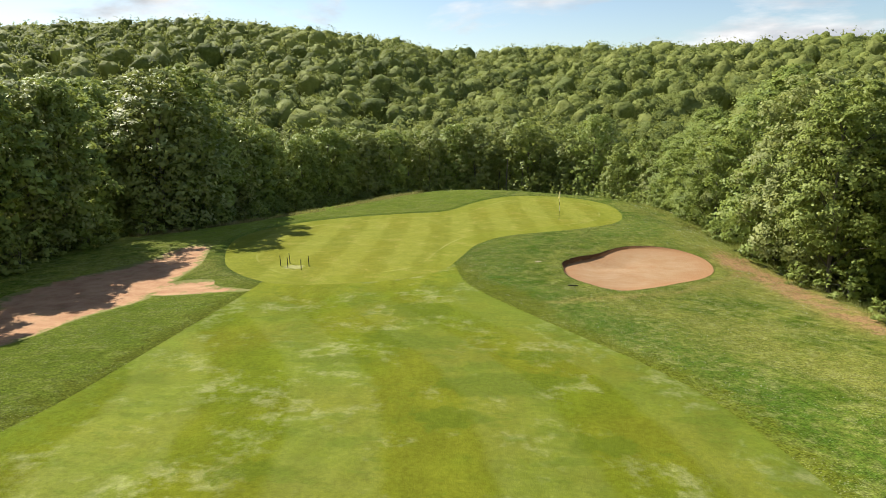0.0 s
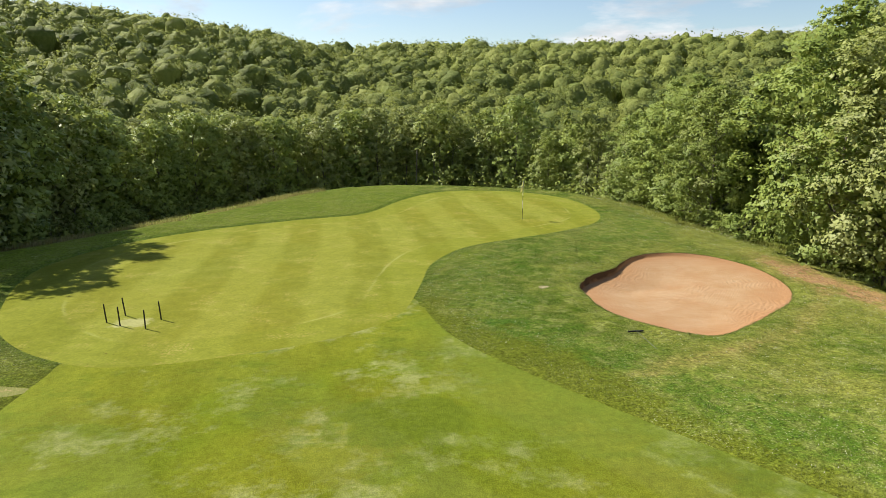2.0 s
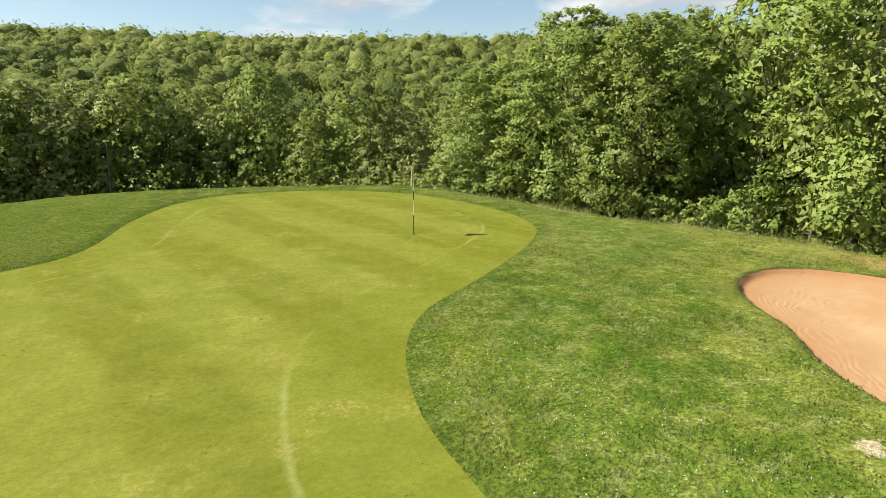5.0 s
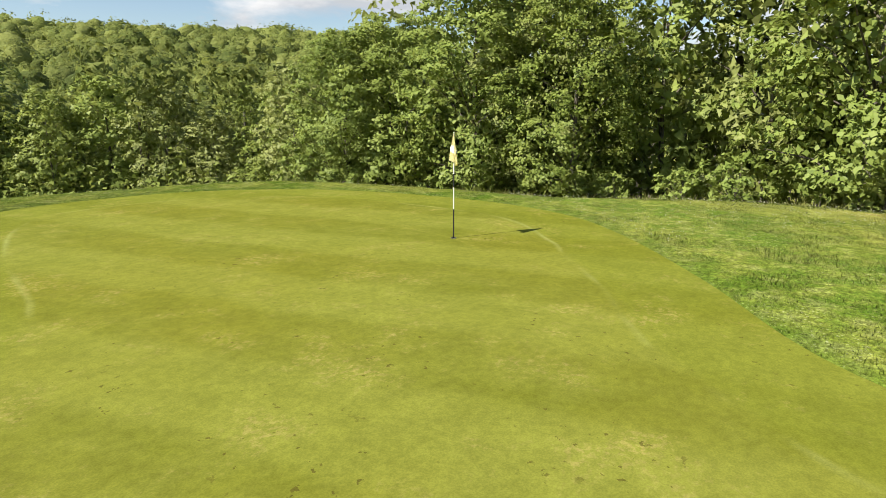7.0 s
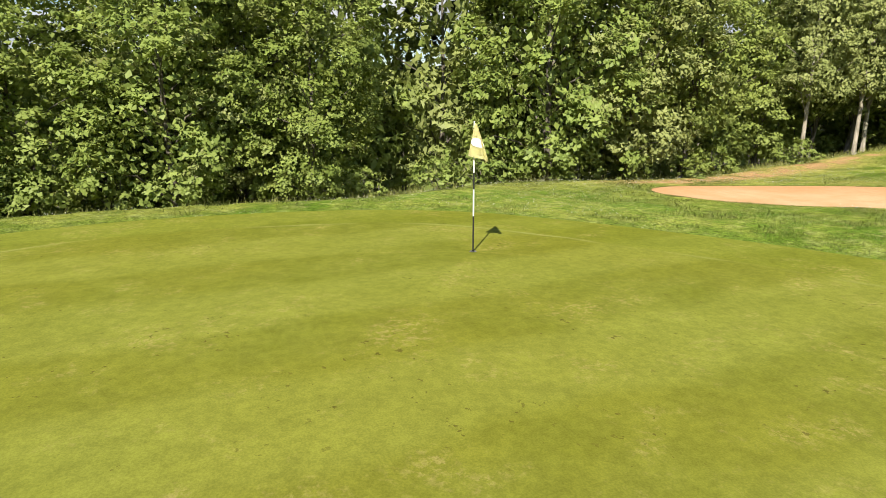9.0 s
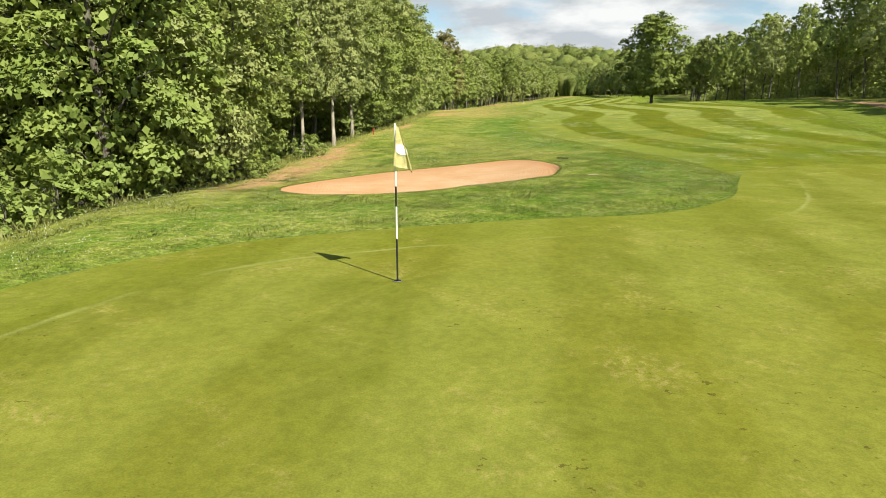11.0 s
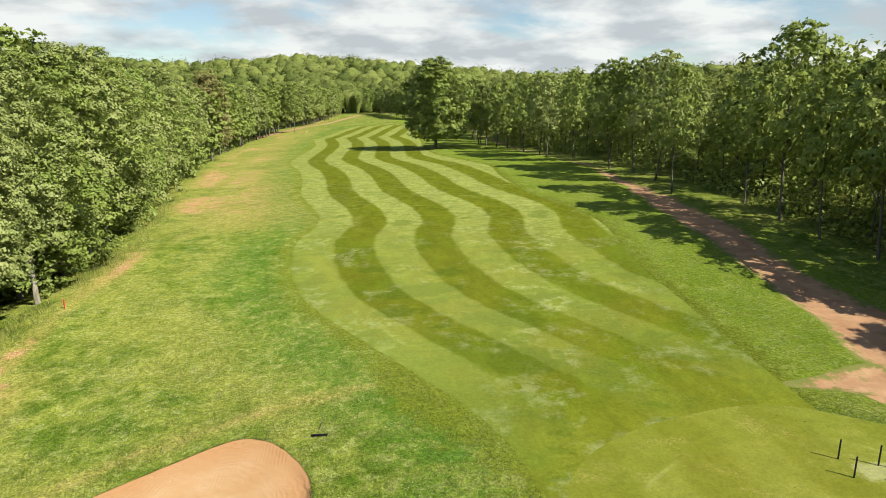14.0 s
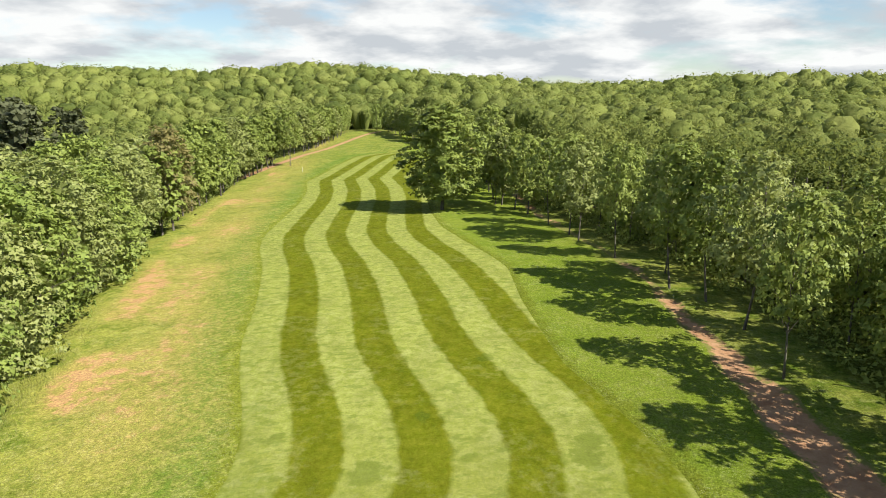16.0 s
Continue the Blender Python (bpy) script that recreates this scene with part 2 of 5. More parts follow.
def green_grass():
    m = Mat("green_grass", 0.95, 0.03)
    fine, tuft, clump, mid, big = m.noise(55, 3, 0.6), m.noise(11, 3, 0.6), m.noise(2.4, 5, 0.66), m.noise(0.75, 5, 0.62), m.noise(0.2, 3)
    c = m.mix(m.ramp(mid, 0.32, 0.68), (0.134, 0.145, 0.016), (0.178, 0.188, 0.029))
    c = m.mix(m.ramp(big, 0.42, 0.60, 0.0, 0.6), c, (0.160, 0.159, 0.017))
    # broad, faint mowing lanes
    lanes = m.math("PINGPONG", m.math("ADD", m.attr("cut"), m.ramp(m.noise(0.5, 2), 0.2, 0.8, -0.15, 0.15)), 1.0)
    c = m.mix(m.ramp(lanes, 0.36, 0.64, 0.0, 0.34, smooth=True), c, (0.235, 0.250, 0.044))
    # the collar cut, and the pale line where the mower turns
    sd = m.math("ADD", m.attr("inside"), m.ramp(m.noise(0.5, 2), 0.2, 0.8, -0.10, 0.10))
    c = m.mix(m.ramp(sd, 1.50, 1.70, 0.40, 0.0), c, (0.142, 0.165, 0.016))
    line = m.math("MULTIPLY", m.ramp(sd, 1.60, 1.66), m.ramp(sd, 1.67, 1.76, 1.0, 0.0))
    c = m.mix(m.math("MULTIPLY", line, m.ramp(m.noise(0.33, 3), 0.44, 0.62, 0.0, 0.55)), c, (0.28, 0.30, 0.09))
    c = m.mix(m.ramp(m.math("ADD", m.attr("plug"), m.ramp(m.noise(5, 4, 0.7), 0.3, 0.7, -0.35, 0.35)), 0.7, 1.1, 0.6, 0.0), c, (0.34, 0.33, 0.16))
    # scars of balls and dry patches
    c = m.grain(c, clump, 0.36, 0.64, 0.92, 1.07)
    dryness = m.math("MULTIPLY", m.ramp(m.noise(0.75, 6, 0.75), 0.53, 0.66), m.ramp(m.noise(14, 4, 0.7), 0.48, 0.58))
    c = m.mix(m.math("MULTIPLY", dryness, 0.6), c, (0.33, 0.27, 0.085))
    scar = m.math("MULTIPLY", m.ramp(m.noise(9, 4, 0.6), 0.655, 0.68), m.ramp(m.noise(0.6, 2), 0.46, 0.58))
    c = m.mix(m.math("MULTIPLY", scar, 0.7), c, (0.070, 0.055, 0.012))
    c = m.grain(c, tuft, 0.38, 0.62, 0.92, 1.08)
    c = m.grain(c, fine, 0.38, 0.62, 0.90, 1.10)
    m.colour(c).bump(fine, 0.25, 0.008)
    return m.m


def sand():
    m = Mat("bunker_sand")
    fine, mid = m.noise(60, 4, 0.7), m.noise(0.9, 4, 0.6)
    rake = m.n.new("ShaderNodeTexWave")
    rake.wave_type, rake.rings_direction = "RINGS", "Z"
    rake.inputs["Scale"].default_value, rake.inputs["Distortion"].default_value = 1.1, 9.0
    rake.inputs["Detail"].default_value = 2.0
    mp = m.n.new("ShaderNodeMapping")
    mp.inputs["Location"].default_value = (-3.0, 13.0, 0)
    m.l.new(m.pos, mp.inputs["Vector"])
    m.l.new(mp.outputs[0], rake.inputs["Vector"])
    depth = m.math("ADD", m.attr("depth"), m.ramp(m.noise(0.7, 3), 0.2, 0.8, -0.45, 0.45))
    c = m.mix(m.ramp(mid, 0.35, 0.68), (0.370, 0.218, 0.104), (0.425, 0.282, 0.156))
    c = m.mix(m.ramp(depth, 0.15, 1.5, 0.75, 0.0), c, (0.350, 0.178, 0.076))
    c = m.mix(m.ramp(fine, 0.5, 0.8, 0.0, 0.5), c, (0.45, 0.300, 0.176))
    c = m.grain(c, rake.outputs["Fac"], 0.0, 1.0, 0.985, 1.015)
    damp = m.math("MULTIPLY", m.ramp(m.noise(0.5, 4, 0.6, (1.0, 1.8, 1.0), 1.2), 0.50, 0.68), 0.34)
    c = m.mix(damp, c, (0.36, 0.185, 0.082))
    # furrows of the rake run round along the edge
    furrow = m.math("SINE", m.math("MULTIPLY", depth, 34.0))
    worked = m.ramp(m.noise(0.55, 3), 0.44, 0.58)
    c = m.grain(c, m.math("MULTIPLY", furrow, worked), -1.0, 1.0, 0.97, 1.03)
    # soil face under the lip, painted darker to carry its deep shade too
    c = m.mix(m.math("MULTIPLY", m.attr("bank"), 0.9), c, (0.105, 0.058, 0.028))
    # sweeps of the rake, comb marks in patches, and scattered footprints
    comb = m.n.new("ShaderNodeTexWave")
    comb.inputs["Scale"].default_value, comb.inputs["Distortion"].default_value = 3.2, 1.5
    m.l.new(m.pos, comb.inputs["Vector"])
    patch = m.ramp(m.noise(0.62, 2), 0.56, 0.62)
    h = m.math("ADD", m.math("MULTIPLY", rake.outputs["Fac"], 0.03), m.math("MULTIPLY", fine, 0.4))
    h = m.math("ADD", h, m.math("MULTIPLY", m.math("MULTIPLY", comb.outputs["Fac"], patch), 0.35))
    feet = m.math("MULTIPLY", m.ramp(m.noise(3.6, 3, 0.7), 0.60, 0.70), m.ramp(m.noise(0.45, 3), 0.48, 0.60))
    h = m.math("SUBTRACT", h, m.math("MULTIPLY", feet, 1.6))
    h = m.math("ADD", h, m.math("MULTIPLY", m.math("MULTIPLY", furrow, worked), 0.25))
    m.colour(c).bump(m.math("ADD", h, m.math("MULTIPLY", m.noise(5, 3), 0.6)), 0.45, 0.035)
    m.b.inputs["Diffuse Roughness"].default_value = 0.6
    return m.m


def soil():
    m = Mat("path_soil")
    fine, mid = m.noise(30, 4, 0.7), m.noise(1.1, 5, 0.65)
    c = m.mix(m.ramp(mid, 0.34, 0.66), (0.31, 0.155, 0.078), (0.45, 0.268, 0.145))
    c = m.mix(m.ramp(fine, 0.5, 0.78, 0.0, 0.5), c, (0.52, 0.38, 0.26))
    c = m.mix(m.ramp(m.noise(0.7, 5, 0.7), 0.60, 0.70, 0.0, 0.6), c, (0.13, 0.15, 0.04))
    verge = m.math("ADD", m.attr("track"), m.ramp(m.noise(1.8, 5, 0.75), 0.3, 0.7, -0.5, 0.5))
    c = m.mix(m.ramp(verge, 0.12, 0.45, 0.85, 0.0), c, (0.125, 0.160, 0.026))
    m.colour(c).bump(m.math("ADD", fine, mid), 0.7, 0.04)
    return m.m


def foliage(name, low, high, yellow, grain=0.8, through=0.36, tone=False):
    m = Mat(name, 0.6 if tone else 0.5, 0.08 if tone else 0.17)
    c = m.mix(m.island, low, high)
    c = m.mix(m.ramp(m.noise(grain, 3), 0.40, 0.65, 0.0, 0.6), c, yellow)
    if tone:
        c = m.mix(m.ramp(m.attr("tone"), 0.35, 1.0, 0.0, 0.75), c, yellow)
        c = m.mix(m.ramp(m.attr("tone"), 0.0, 0.3, 0.6, 0.0), c, (0.066, 0.098, 0.024))
    else:
        c = m.mix(m.ramp(m.obj_random(), 0.0, 1.0, 0.0, 0.45), c, yellow)
    m.colour(c)
    if tone:
        m.bump(m.noise(1.3, 5, 0.75), 1.0, 0.6)
    back = m.n.new("ShaderNodeBsdfTranslucent")
    m.put(m.mix(0.5, c, (0.46, 0.50, 0.11)), back.inputs["Color"])
    mixer = m.n.new("ShaderNodeMixShader")
    mixer.inputs[0].default_value = through
    m.l.new(m.b.outputs[0], mixer.inputs[1])
    m.l.new(back.outputs[0], mixer.inputs[2])
    m.l.new(mixer.outputs[0], m.out.inputs["Surface"])
    return m.m


def bark(name, low, high):
    m = Mat(name)
    ridge = m.noise(9, 5, 0.7, (1, 1, 0.22))
    c = m.mix(m.ramp(ridge, 0.35, 0.65), low, high)
    m.colour(m.mix(m.ramp(m.noise(1.2, 3), 0.5, 0.7, 0.0, 0.5), c, (0.16, 0.17, 0.11))).bump(ridge, 0.9, 0.03)
    return m.m


ROUGH, FAIRWAY, GREEN, SAND, SOIL = rough_grass(), fairway_grass(), green_grass(), sand(), soil()
BARK, PALE_BARK = bark("oak_bark", (0.055, 0.045, 0.035), (0.20, 0.175, 0.145)), bark("pale_bark", (0.16, 0.135, 0.10), (0.46, 0.41, 0.33))
LEAVES = [
    foliage("oak_leaves", (0.112, 0.158, 0.030), (0.238, 0.304, 0.066), (0.325, 0.372, 0.098), 0.8, 0.28),
    foliage("oak_leaves_grey", (0.134, 0.168, 0.044), (0.275, 0.320, 0.096), (0.360, 0.384, 0.142), 0.8, 0.27),
    foliage("maple_leaves", (0.115, 0.168, 0.034), (0.245, 0.318, 0.074), (0.325, 0.385, 0.100), 0.8, 0.30),
    foliage("brown_oak_leaves", (0.120, 0.120, 0.040), (0.235, 0.215, 0.080), (0.290, 0.240, 0.100), 0.8, 0.30),
    foliage("pine_needles", (0.045, 0.058, 0.026), (0.095, 0.112, 0.052), (0.130, 0.135, 0.072), 0.8, 0.12),
]
WOODS = foliage("wood_leaves", (0.098, 0.134, 0.032), (0.210, 0.258, 0.060), (0.310, 0.338, 0.096), 1.1, 0.30, True)
BLADES = foliage("grass_blades", (0.100, 0.148, 0.022), (0.225, 0.262, 0.065), (0.300, 0.315, 0.115), 2.0)
WEEDS = foliage("dry_weeds", (0.145, 0.130, 0.050), (0.270, 0.215, 0.105), (0.320, 0.265, 0.130), 1.0)
LONG = foliage("long_grass_blades", (0.13, 0.165, 0.020), (0.270, 0.290, 0.060), (0.360, 0.340, 0.130), 1.0)

# ---- plan of the ground ----
def ease(t):
    t = np.clip(t, 0.0, 1.0)
    return t * t * (3 - 2 * t)


def value_noise(x, y, seed=0):
    """Smooth noise from 0 to 1 on the plan."""
    xi, yi = np.floor(x).astype(np.int64), np.floor(y).astype(np.int64)
    fx, fy = ease(x - xi), ease(y - yi)

    def cell(a, b):
        h = (a * 374761393 + b * 668265263 + seed * 974634777) & 0xFFFFFFFF
        h = ((h ^ (h >> 13)) * 1274126177) & 0xFFFFFFFF
        return ((h ^ (h >> 16)) & 0xFFFF) / 65535.0

    top = cell(xi, yi) * (1 - fx) + cell(xi + 1, yi) * fx
    low = cell(xi, yi + 1) * (1 - fx) + cell(xi + 1, yi + 1) * fx
    return top * (1 - fy) + low * fy


def closed_curve(points, steps=6):
    """A rounded closed outline through the points."""
    p = np.array(points, float)
    a, b, c, d = np.roll(p, 1, 0), p, np.roll(p, -1, 0), np.roll(p, -2, 0)
    out = []
    for i in range(steps):
        t = i / steps
        out.append(0.5 * (2 * b + (c - a) * t + (2 * a - 5 * b + 4 * c - d) * t**2 + (3 * b - a - 3 * c + d) * t**3))
    return np.stack(out, 1).reshape(-1, 2)


def distance(x, y, outline):
    """How far inside an outline each place lies (negative outside), and the nearest place on it."""
    best, near, inside = np.full(x.shape, 1e9), np.zeros((*x.shape, 2)), np.zeros(x.shape, bool)
    for (ax, ay), (bx, by) in zip(outline, np.roll(outline, -1, 0)):
        dx, dy = bx - ax, by - ay
        t = np.clip(((x - ax) * dx + (y - ay) * dy) / (dx * dx + dy * dy + 1e-12), 0, 1)
        px, py = ax + t * dx, ay + t * dy
        d = (x - px) ** 2 + (y - py) ** 2
        m = d < best
        best[m], near[m, 0], near[m, 1] = d[m], px[m], py[m]
        if ay != by:
            inside ^= ((ay > y) != (by > y)) & (x < ax + (y - ay) / (by - ay) * dx)
    return np.where(inside, 1, -1) * np.sqrt(best), near


GREEN_LINE = closed_curve([(-20.2, -13.2), (-21.3, -9.5), (-21.4, -6.5), (-20, -3.4), (-16.3, -0.2), (-12, 1.8), (-8.6, 3.2), (-6.2, 7.6), (-3.9, 10.7), (-1.2, 11.9), (2.6, 10.5), (5.0, 6.8), (5.1, 1.9), (3.9, -1.2), (1.7, -3.1), (-1.4, -4.8), (-4.4, -6.3), (-6.3, -8.9), (-7.2, -12), (-8.2, -15), (-10, -16.7), (-12.7, -17.7), (-15.4, -18), (-17.4, -17), (-19.1, -15.3)])
BUNKER_LINE = closed_curve([(-1.85, -14.2), (-1.6, -12.8), (-0.6, -11.5), (0.6, -10.6), (1.75, -9.3), (2.8, -8.5), (4.3, -8.2), (5.7, -8.7), (6.7, -10.2), (6.8, -11.8), (6.3, -13.4), (5.2, -14.8), (3.5, -16.1), (1.8, -17.3), (0.3, -18.1), (-0.85, -17.5), (-1.8, -15.9)])
RIM_LINE = closed_curve([(-34, -10), (-23.8, -4.6), (-17, 3.2), (-12.8, 9.4), (-9, 14), (-3.6, 14.6), (2, 11.9), (5.4, 9), (5.8, 4), (5.5, 0), (6.2, -2.7), (7.8, -6), (8.6, -11), (9.4, -18), (9.6, -28), (9.6, -38), (12, -55), (15, -75), (19, -105), (22, -160), (40, -320), (40, -700), (-300, -700), (-400, -200), (-200, -30), (-80, -18)], 3)
# east and west edge of the fairway, by y
EAST_Y = (-190, -183, -165, -148, -142, -127, -115, -103, -90.5, -83, -76, -69, -63.6, -58, -54.7, -51.6, -48.5, -46, -43, -38.7, -35.4, -32.5, -29.6, -27.1, -25.3, -22.8, -21, -17.5, -15, -13, -11)
EAST_X = (-6.5, -0.5, 3.5, 6.3, 7.6, 6.0, 5.8, 6.5, 6.9, 5.9, 4.3, 3.3, 2.7, 2.4, 1.9, 1.2, 0.4, 0.0, -0.2, 0.9, 0.8, 0.4, -0.2, -1.4, -2.5, -4.0, -5.1, -7.0, -7.4, -7.4, -9.0)
WEST_Y = (-190, -175, -147, -120, -104, -91, -80, -71, -62, -51, -46.6, -43, -39.5, -32, -25, -20, -15)
WEST_X = (-12.5, -17.8, -15.8, -14.0, -13.2, -13.6, -15.8, -17.4, -16.6, -16.5, -17.5, -18.1, -18.4, -17.2, -17.1, -16.8, -16.6)


def smooth_interp(y, ys, xs, r=1.3):
    return (np.interp(y - r, ys, xs) + 2 * np.interp(y, ys, xs) + np.interp(y + r, ys, xs)) / 4


edge_y = np.arange(-189.0, -11.0, 1.0)
FAIRWAY_LINE = np.concatenate([np.stack([smooth_interp(edge_y, EAST_Y, EAST_X), edge_y], 1), np.stack([smooth_interp(edge_y, WEST_Y, WEST_X), edge_y], 1)[::-1]])
path_y = np.array([-9.6, -14, -18, -21, -25, -29, -35, -46, -56, -68, -80, -95, -120, -150, -175, -200])
path_west = np.array([-23.2, -24.9, -26.4, -26.9, -25.2, -24.6, -25.6, -26.5, -27.2, -28.2, -27.8, -27.4, -28.5, -30.0, -31.5, -33])
path_east = np.array([-22.5, -21.3, -20.9, -20.5, -21.8, -22.1, -22.8, -23.9, -25.6, -27.0, -26.6, -25.8, -27.0, -28.6, -30.0, -31.5])
steps = np.arange(path_y[0], path_y[-1], -0.8)
wear = 0.7 * (value_noise(steps / 2.2, steps * 0 + 3.0, 31) - 0.5)
drift = 0.7 * (value_noise(steps / 2.9, steps * 0 + 9.0, 32) - 0.5)
slim = np.interp(steps, (-60, -34), (0.22, 0.0))
path_line_west, path_line_east = np.interp(-steps, -path_y, path_west) + wear + slim, np.interp(-steps, -path_y, path_east) + drift - slim
PATH_LINE = np.concatenate([np.stack([path_line_east, steps], 1), np.stack([path_line_west, steps], 1)[::-1]])
FAR_PATH = np.array([(23, -150), (20.5, -165), (17.5, -180), (14.5, -195), (11, -212), (7, -232), (2, -255), (-3, -275), (-7, -287)], float)
PATCH_LINE = closed_curve([(-20.9, -20.2), (-19.4, -20.0), (-18.3, -19.6), (-17.3, -19.4), (-16.3, -19.2), (-17.6, -18.7), (-18.7, -18.3), (-19.2, -17.3), (-20.6, -17.5), (-21.3, -18.6)], 4)
SPOTS = ((-8.7, -22.1, 1.3, 0.8), (-9.5, -25.3, 0.9, 0.7), (-8.4, -26.0, 1.1, 0.6), (-11.1, -27.9, 1.0, 0.4), (-6.4, -29.7, 0.9, 0.7), (-4.9, -29.1, 1.1, 0.6), (-7.4, -31.8, 1.0, 0.6), (-3.8, -32.9, 1.0, 0.5), (-11.4, -34.7, 0.7, 0.4), (-6.2, -25.3, 0.4, 0.2), (-4.6, -27.0, 1.0, 0.5), (-6.7, -29.6, 1.0, 0.4), (-5.8, -43.0, 0.5, 0.5), (-1.6, -45.9, 0.4, 0.3), (-14.9, -42.3, 0.7, 0.7), (-10.0, -43.0, 0.4, 0.3), (-8.3, -46.6, 0.4, 0.5), (-8.7, -21.4, 1.0, 0.7), (-5.9, -29.3, 0.9, 0.5), (-15.5, -43.5, 0.7, 0.6), (-5.6, -42.2, 0.6, 0.5), (-12.3, -52.7, 0.6, 0.4), (-16.1, -29.9, 0.8, 0.4))

ALONG_Y = (-700, -500, -400, -300, -250, -180, -140, -104, -70, -43, -30, -20, -12, 0, 40)
ALONG_Z = (9, 8, 7, 5.0, 3.8, 2.5, 2.1, 1.8, 2.15, 1.65, 0.85, 0.14, 0.1, 0.05, 0)


RIDGE_BEARING = (0, 3, 12, 30, 60, 90, 120, 150, 165, 172, 178, 187, 197, 205, 210, 222, 260, 300, 322, 330, 338, 346, 354, 358, 360)
RIDGE_HIGH = (24, 25, 27, 28, 28, 26, 24, 27, 27, 32, 33, 24, 18, 18, 23, 20, 22, 26, 28, 32, 35, 33, 28, 24, 24)
RIDGE_FOOT = (130, 130, 130, 130, 120, 120, 160, 260, 280, 290, 290, 280, 260, 260, 260, 260, 200, 120, 110, 110, 110, 110, 120, 130, 130)
RIDGE_FAR = (390, 410, 410, 400, 380, 380, 400, 480, 500, 500, 500, 500, 500, 500, 480, 480, 420, 360, 340, 340, 340, 340, 345, 370, 390)


def land(x, y):
    """The height of the bare ground."""
    z = sum(np.interp(y + d, ALONG_Y, ALONG_Z) for d in (-6, -3, 0, 3, 6)) / 5
    z = z - 0.034 * np.clip(x + 8, -40, 40) * ease((-y - 15) / 25)
    z = z - 0.062 * np.clip(x + 1, 0, 10) * np.exp(-(((y + 16) / 9) ** 2))
    away = np.maximum(-distance(x, y, RIM_LINE)[0] if np.ndim(x) else -distance(np.array([x]), np.array([y]), RIM_LINE)[0], 0)
    z = z - np.minimum(0.13 * away**1.15, 9 + 0 * away) * ease(away / 2.5)
    # wooded hills all round, by the bearing from the middle of the hole
    far, bearing = np.hypot(x + 8, y + 40), np.degrees(np.arctan2(x + 8, y + 40)) % 360
    top, start, end = (np.interp(bearing, RIDGE_BEARING, v) for v in (RIDGE_HIGH, RIDGE_FOOT, RIDGE_FAR))
    climb = ease((far - start) / (end - start)) * 0.65 + 0.35 * np.clip((far - start) / (end - start), 0, 1)
    z = z + (top - z) * climb - 0.06 * np.maximum(far - end - 20, 0)
    z = z + 0.10 * (value_noise(x / 5.0, y / 5.0, 3) - 0.5) * ease(np.abs(x + 8) / 14) + 1.8 * (value_noise(x / 45, y / 45, 4) - 0.5) * ease((np.hypot(x + 5, y + 40) - 90) / 80)
    return z


def axis_lines(lo, hi, step, out_lo, out_hi, grow=1.22):
    mid = list(np.arange(lo, hi + step / 2, step))
    a, s = [], step
    p = lo
    while p > out_lo:
        s = min(s * grow, 22)
        p -= s
        a.append(p)
    b, s, p = [], step, mid[-1]
    while p < out_hi:
        s = min(s * grow, 22)
        p += s
        b.append(p)
    return np.array(a[::-1] + mid + b)


def make_mesh(name, verts, faces, material, smooth=True):
    """A mesh from numpy arrays; faces all with the same number of corners."""
    me = bpy.data.meshes.new(name)
    faces = np.asarray(faces, np.int32)
    n, k = faces.shape
    me.vertices.add(len(verts))
    me.vertices.foreach_set("co", np.asarray(verts, np.float32).ravel())
    me.loops.add(n * k)
    me.loops.foreach_set("vertex_index", faces.ravel())
    me.polygons.add(n)
    me.polygons.foreach_set("loop_start", np.arange(0, n * k, k, dtype=np.int32))
    me.polygons.foreach_set("use_smooth", np.full(n, smooth))
    me.materials.append(material)
    me.update(calc_edges=True)
    return me


gx = axis_lines(-33, 22, 0.25, -700, 700)
gy = np.concatenate([axis_lines(-62, 20, 0.25, -62.1, 800), []])
gy = gy[gy >= -62]
south_y = [-62.0]
step = 0.25
while south_y[-1] > -800:
    step = min(step * 1.05, 1.0) if south_y[-1] > -292 else min(step * 1.12, 22)
    south_y.append(south_y[-1] - step)
gy = np.concatenate([np.array(south_y[:0:-1]), gy])
GX, GY = np.meshgrid(gx, gy)
nx, ny = len(gx), len(gy)
vx, vy = GX.ravel().copy(), GY.ravel().copy()
cell_y = np.gradient(gy)
cell_size = np.repeat(np.clip(cell_y, 0.25, 1.0), nx)
close = (vx > -36) & (vx < 24) & (vy > -300) & (vy < 24)
ci = np.nonzero(close)[0]
FAR_PATH_LINE = np.concatenate([FAR_PATH + [1.3, 0], FAR_PATH[::-1] - [1.3, 0]])
OUTLINES = {"bunker": BUNKER_LINE, "green": GREEN_LINE, "fairway": FAIRWAY_LINE, "patch": PATCH_LINE, "path": PATH_LINE, "far_path": FAR_PATH_LINE}
taken = np.zeros(len(ci), bool)
# pull the nearest corners of the net onto each outline, so that the edges run clean
for key, outline in OUTLINES.items():
    d, near = distance(vx[ci], vy[ci], outline)
    pull = (np.abs(d) < 0.52 * cell_size[ci]) & ~taken & (np.hypot(near[:, 0] - vx[ci], near[:, 1] - vy[ci]) < 0.52 * cell_size[ci])
    if key == "fairway":
        pull &= distance(vx[ci], vy[ci], GREEN_LINE)[0] < -0.4
    vx[ci[pull]], vy[ci[pull]] = near[pull, 0], near[pull, 1]
    taken |= pull
inside = {k: np.full(len(vx), -50.0) for k in OUTLINES}
for k, outline in OUTLINES.items():
    inside[k][ci] = distance(vx[ci], vy[ci], outline)[0]

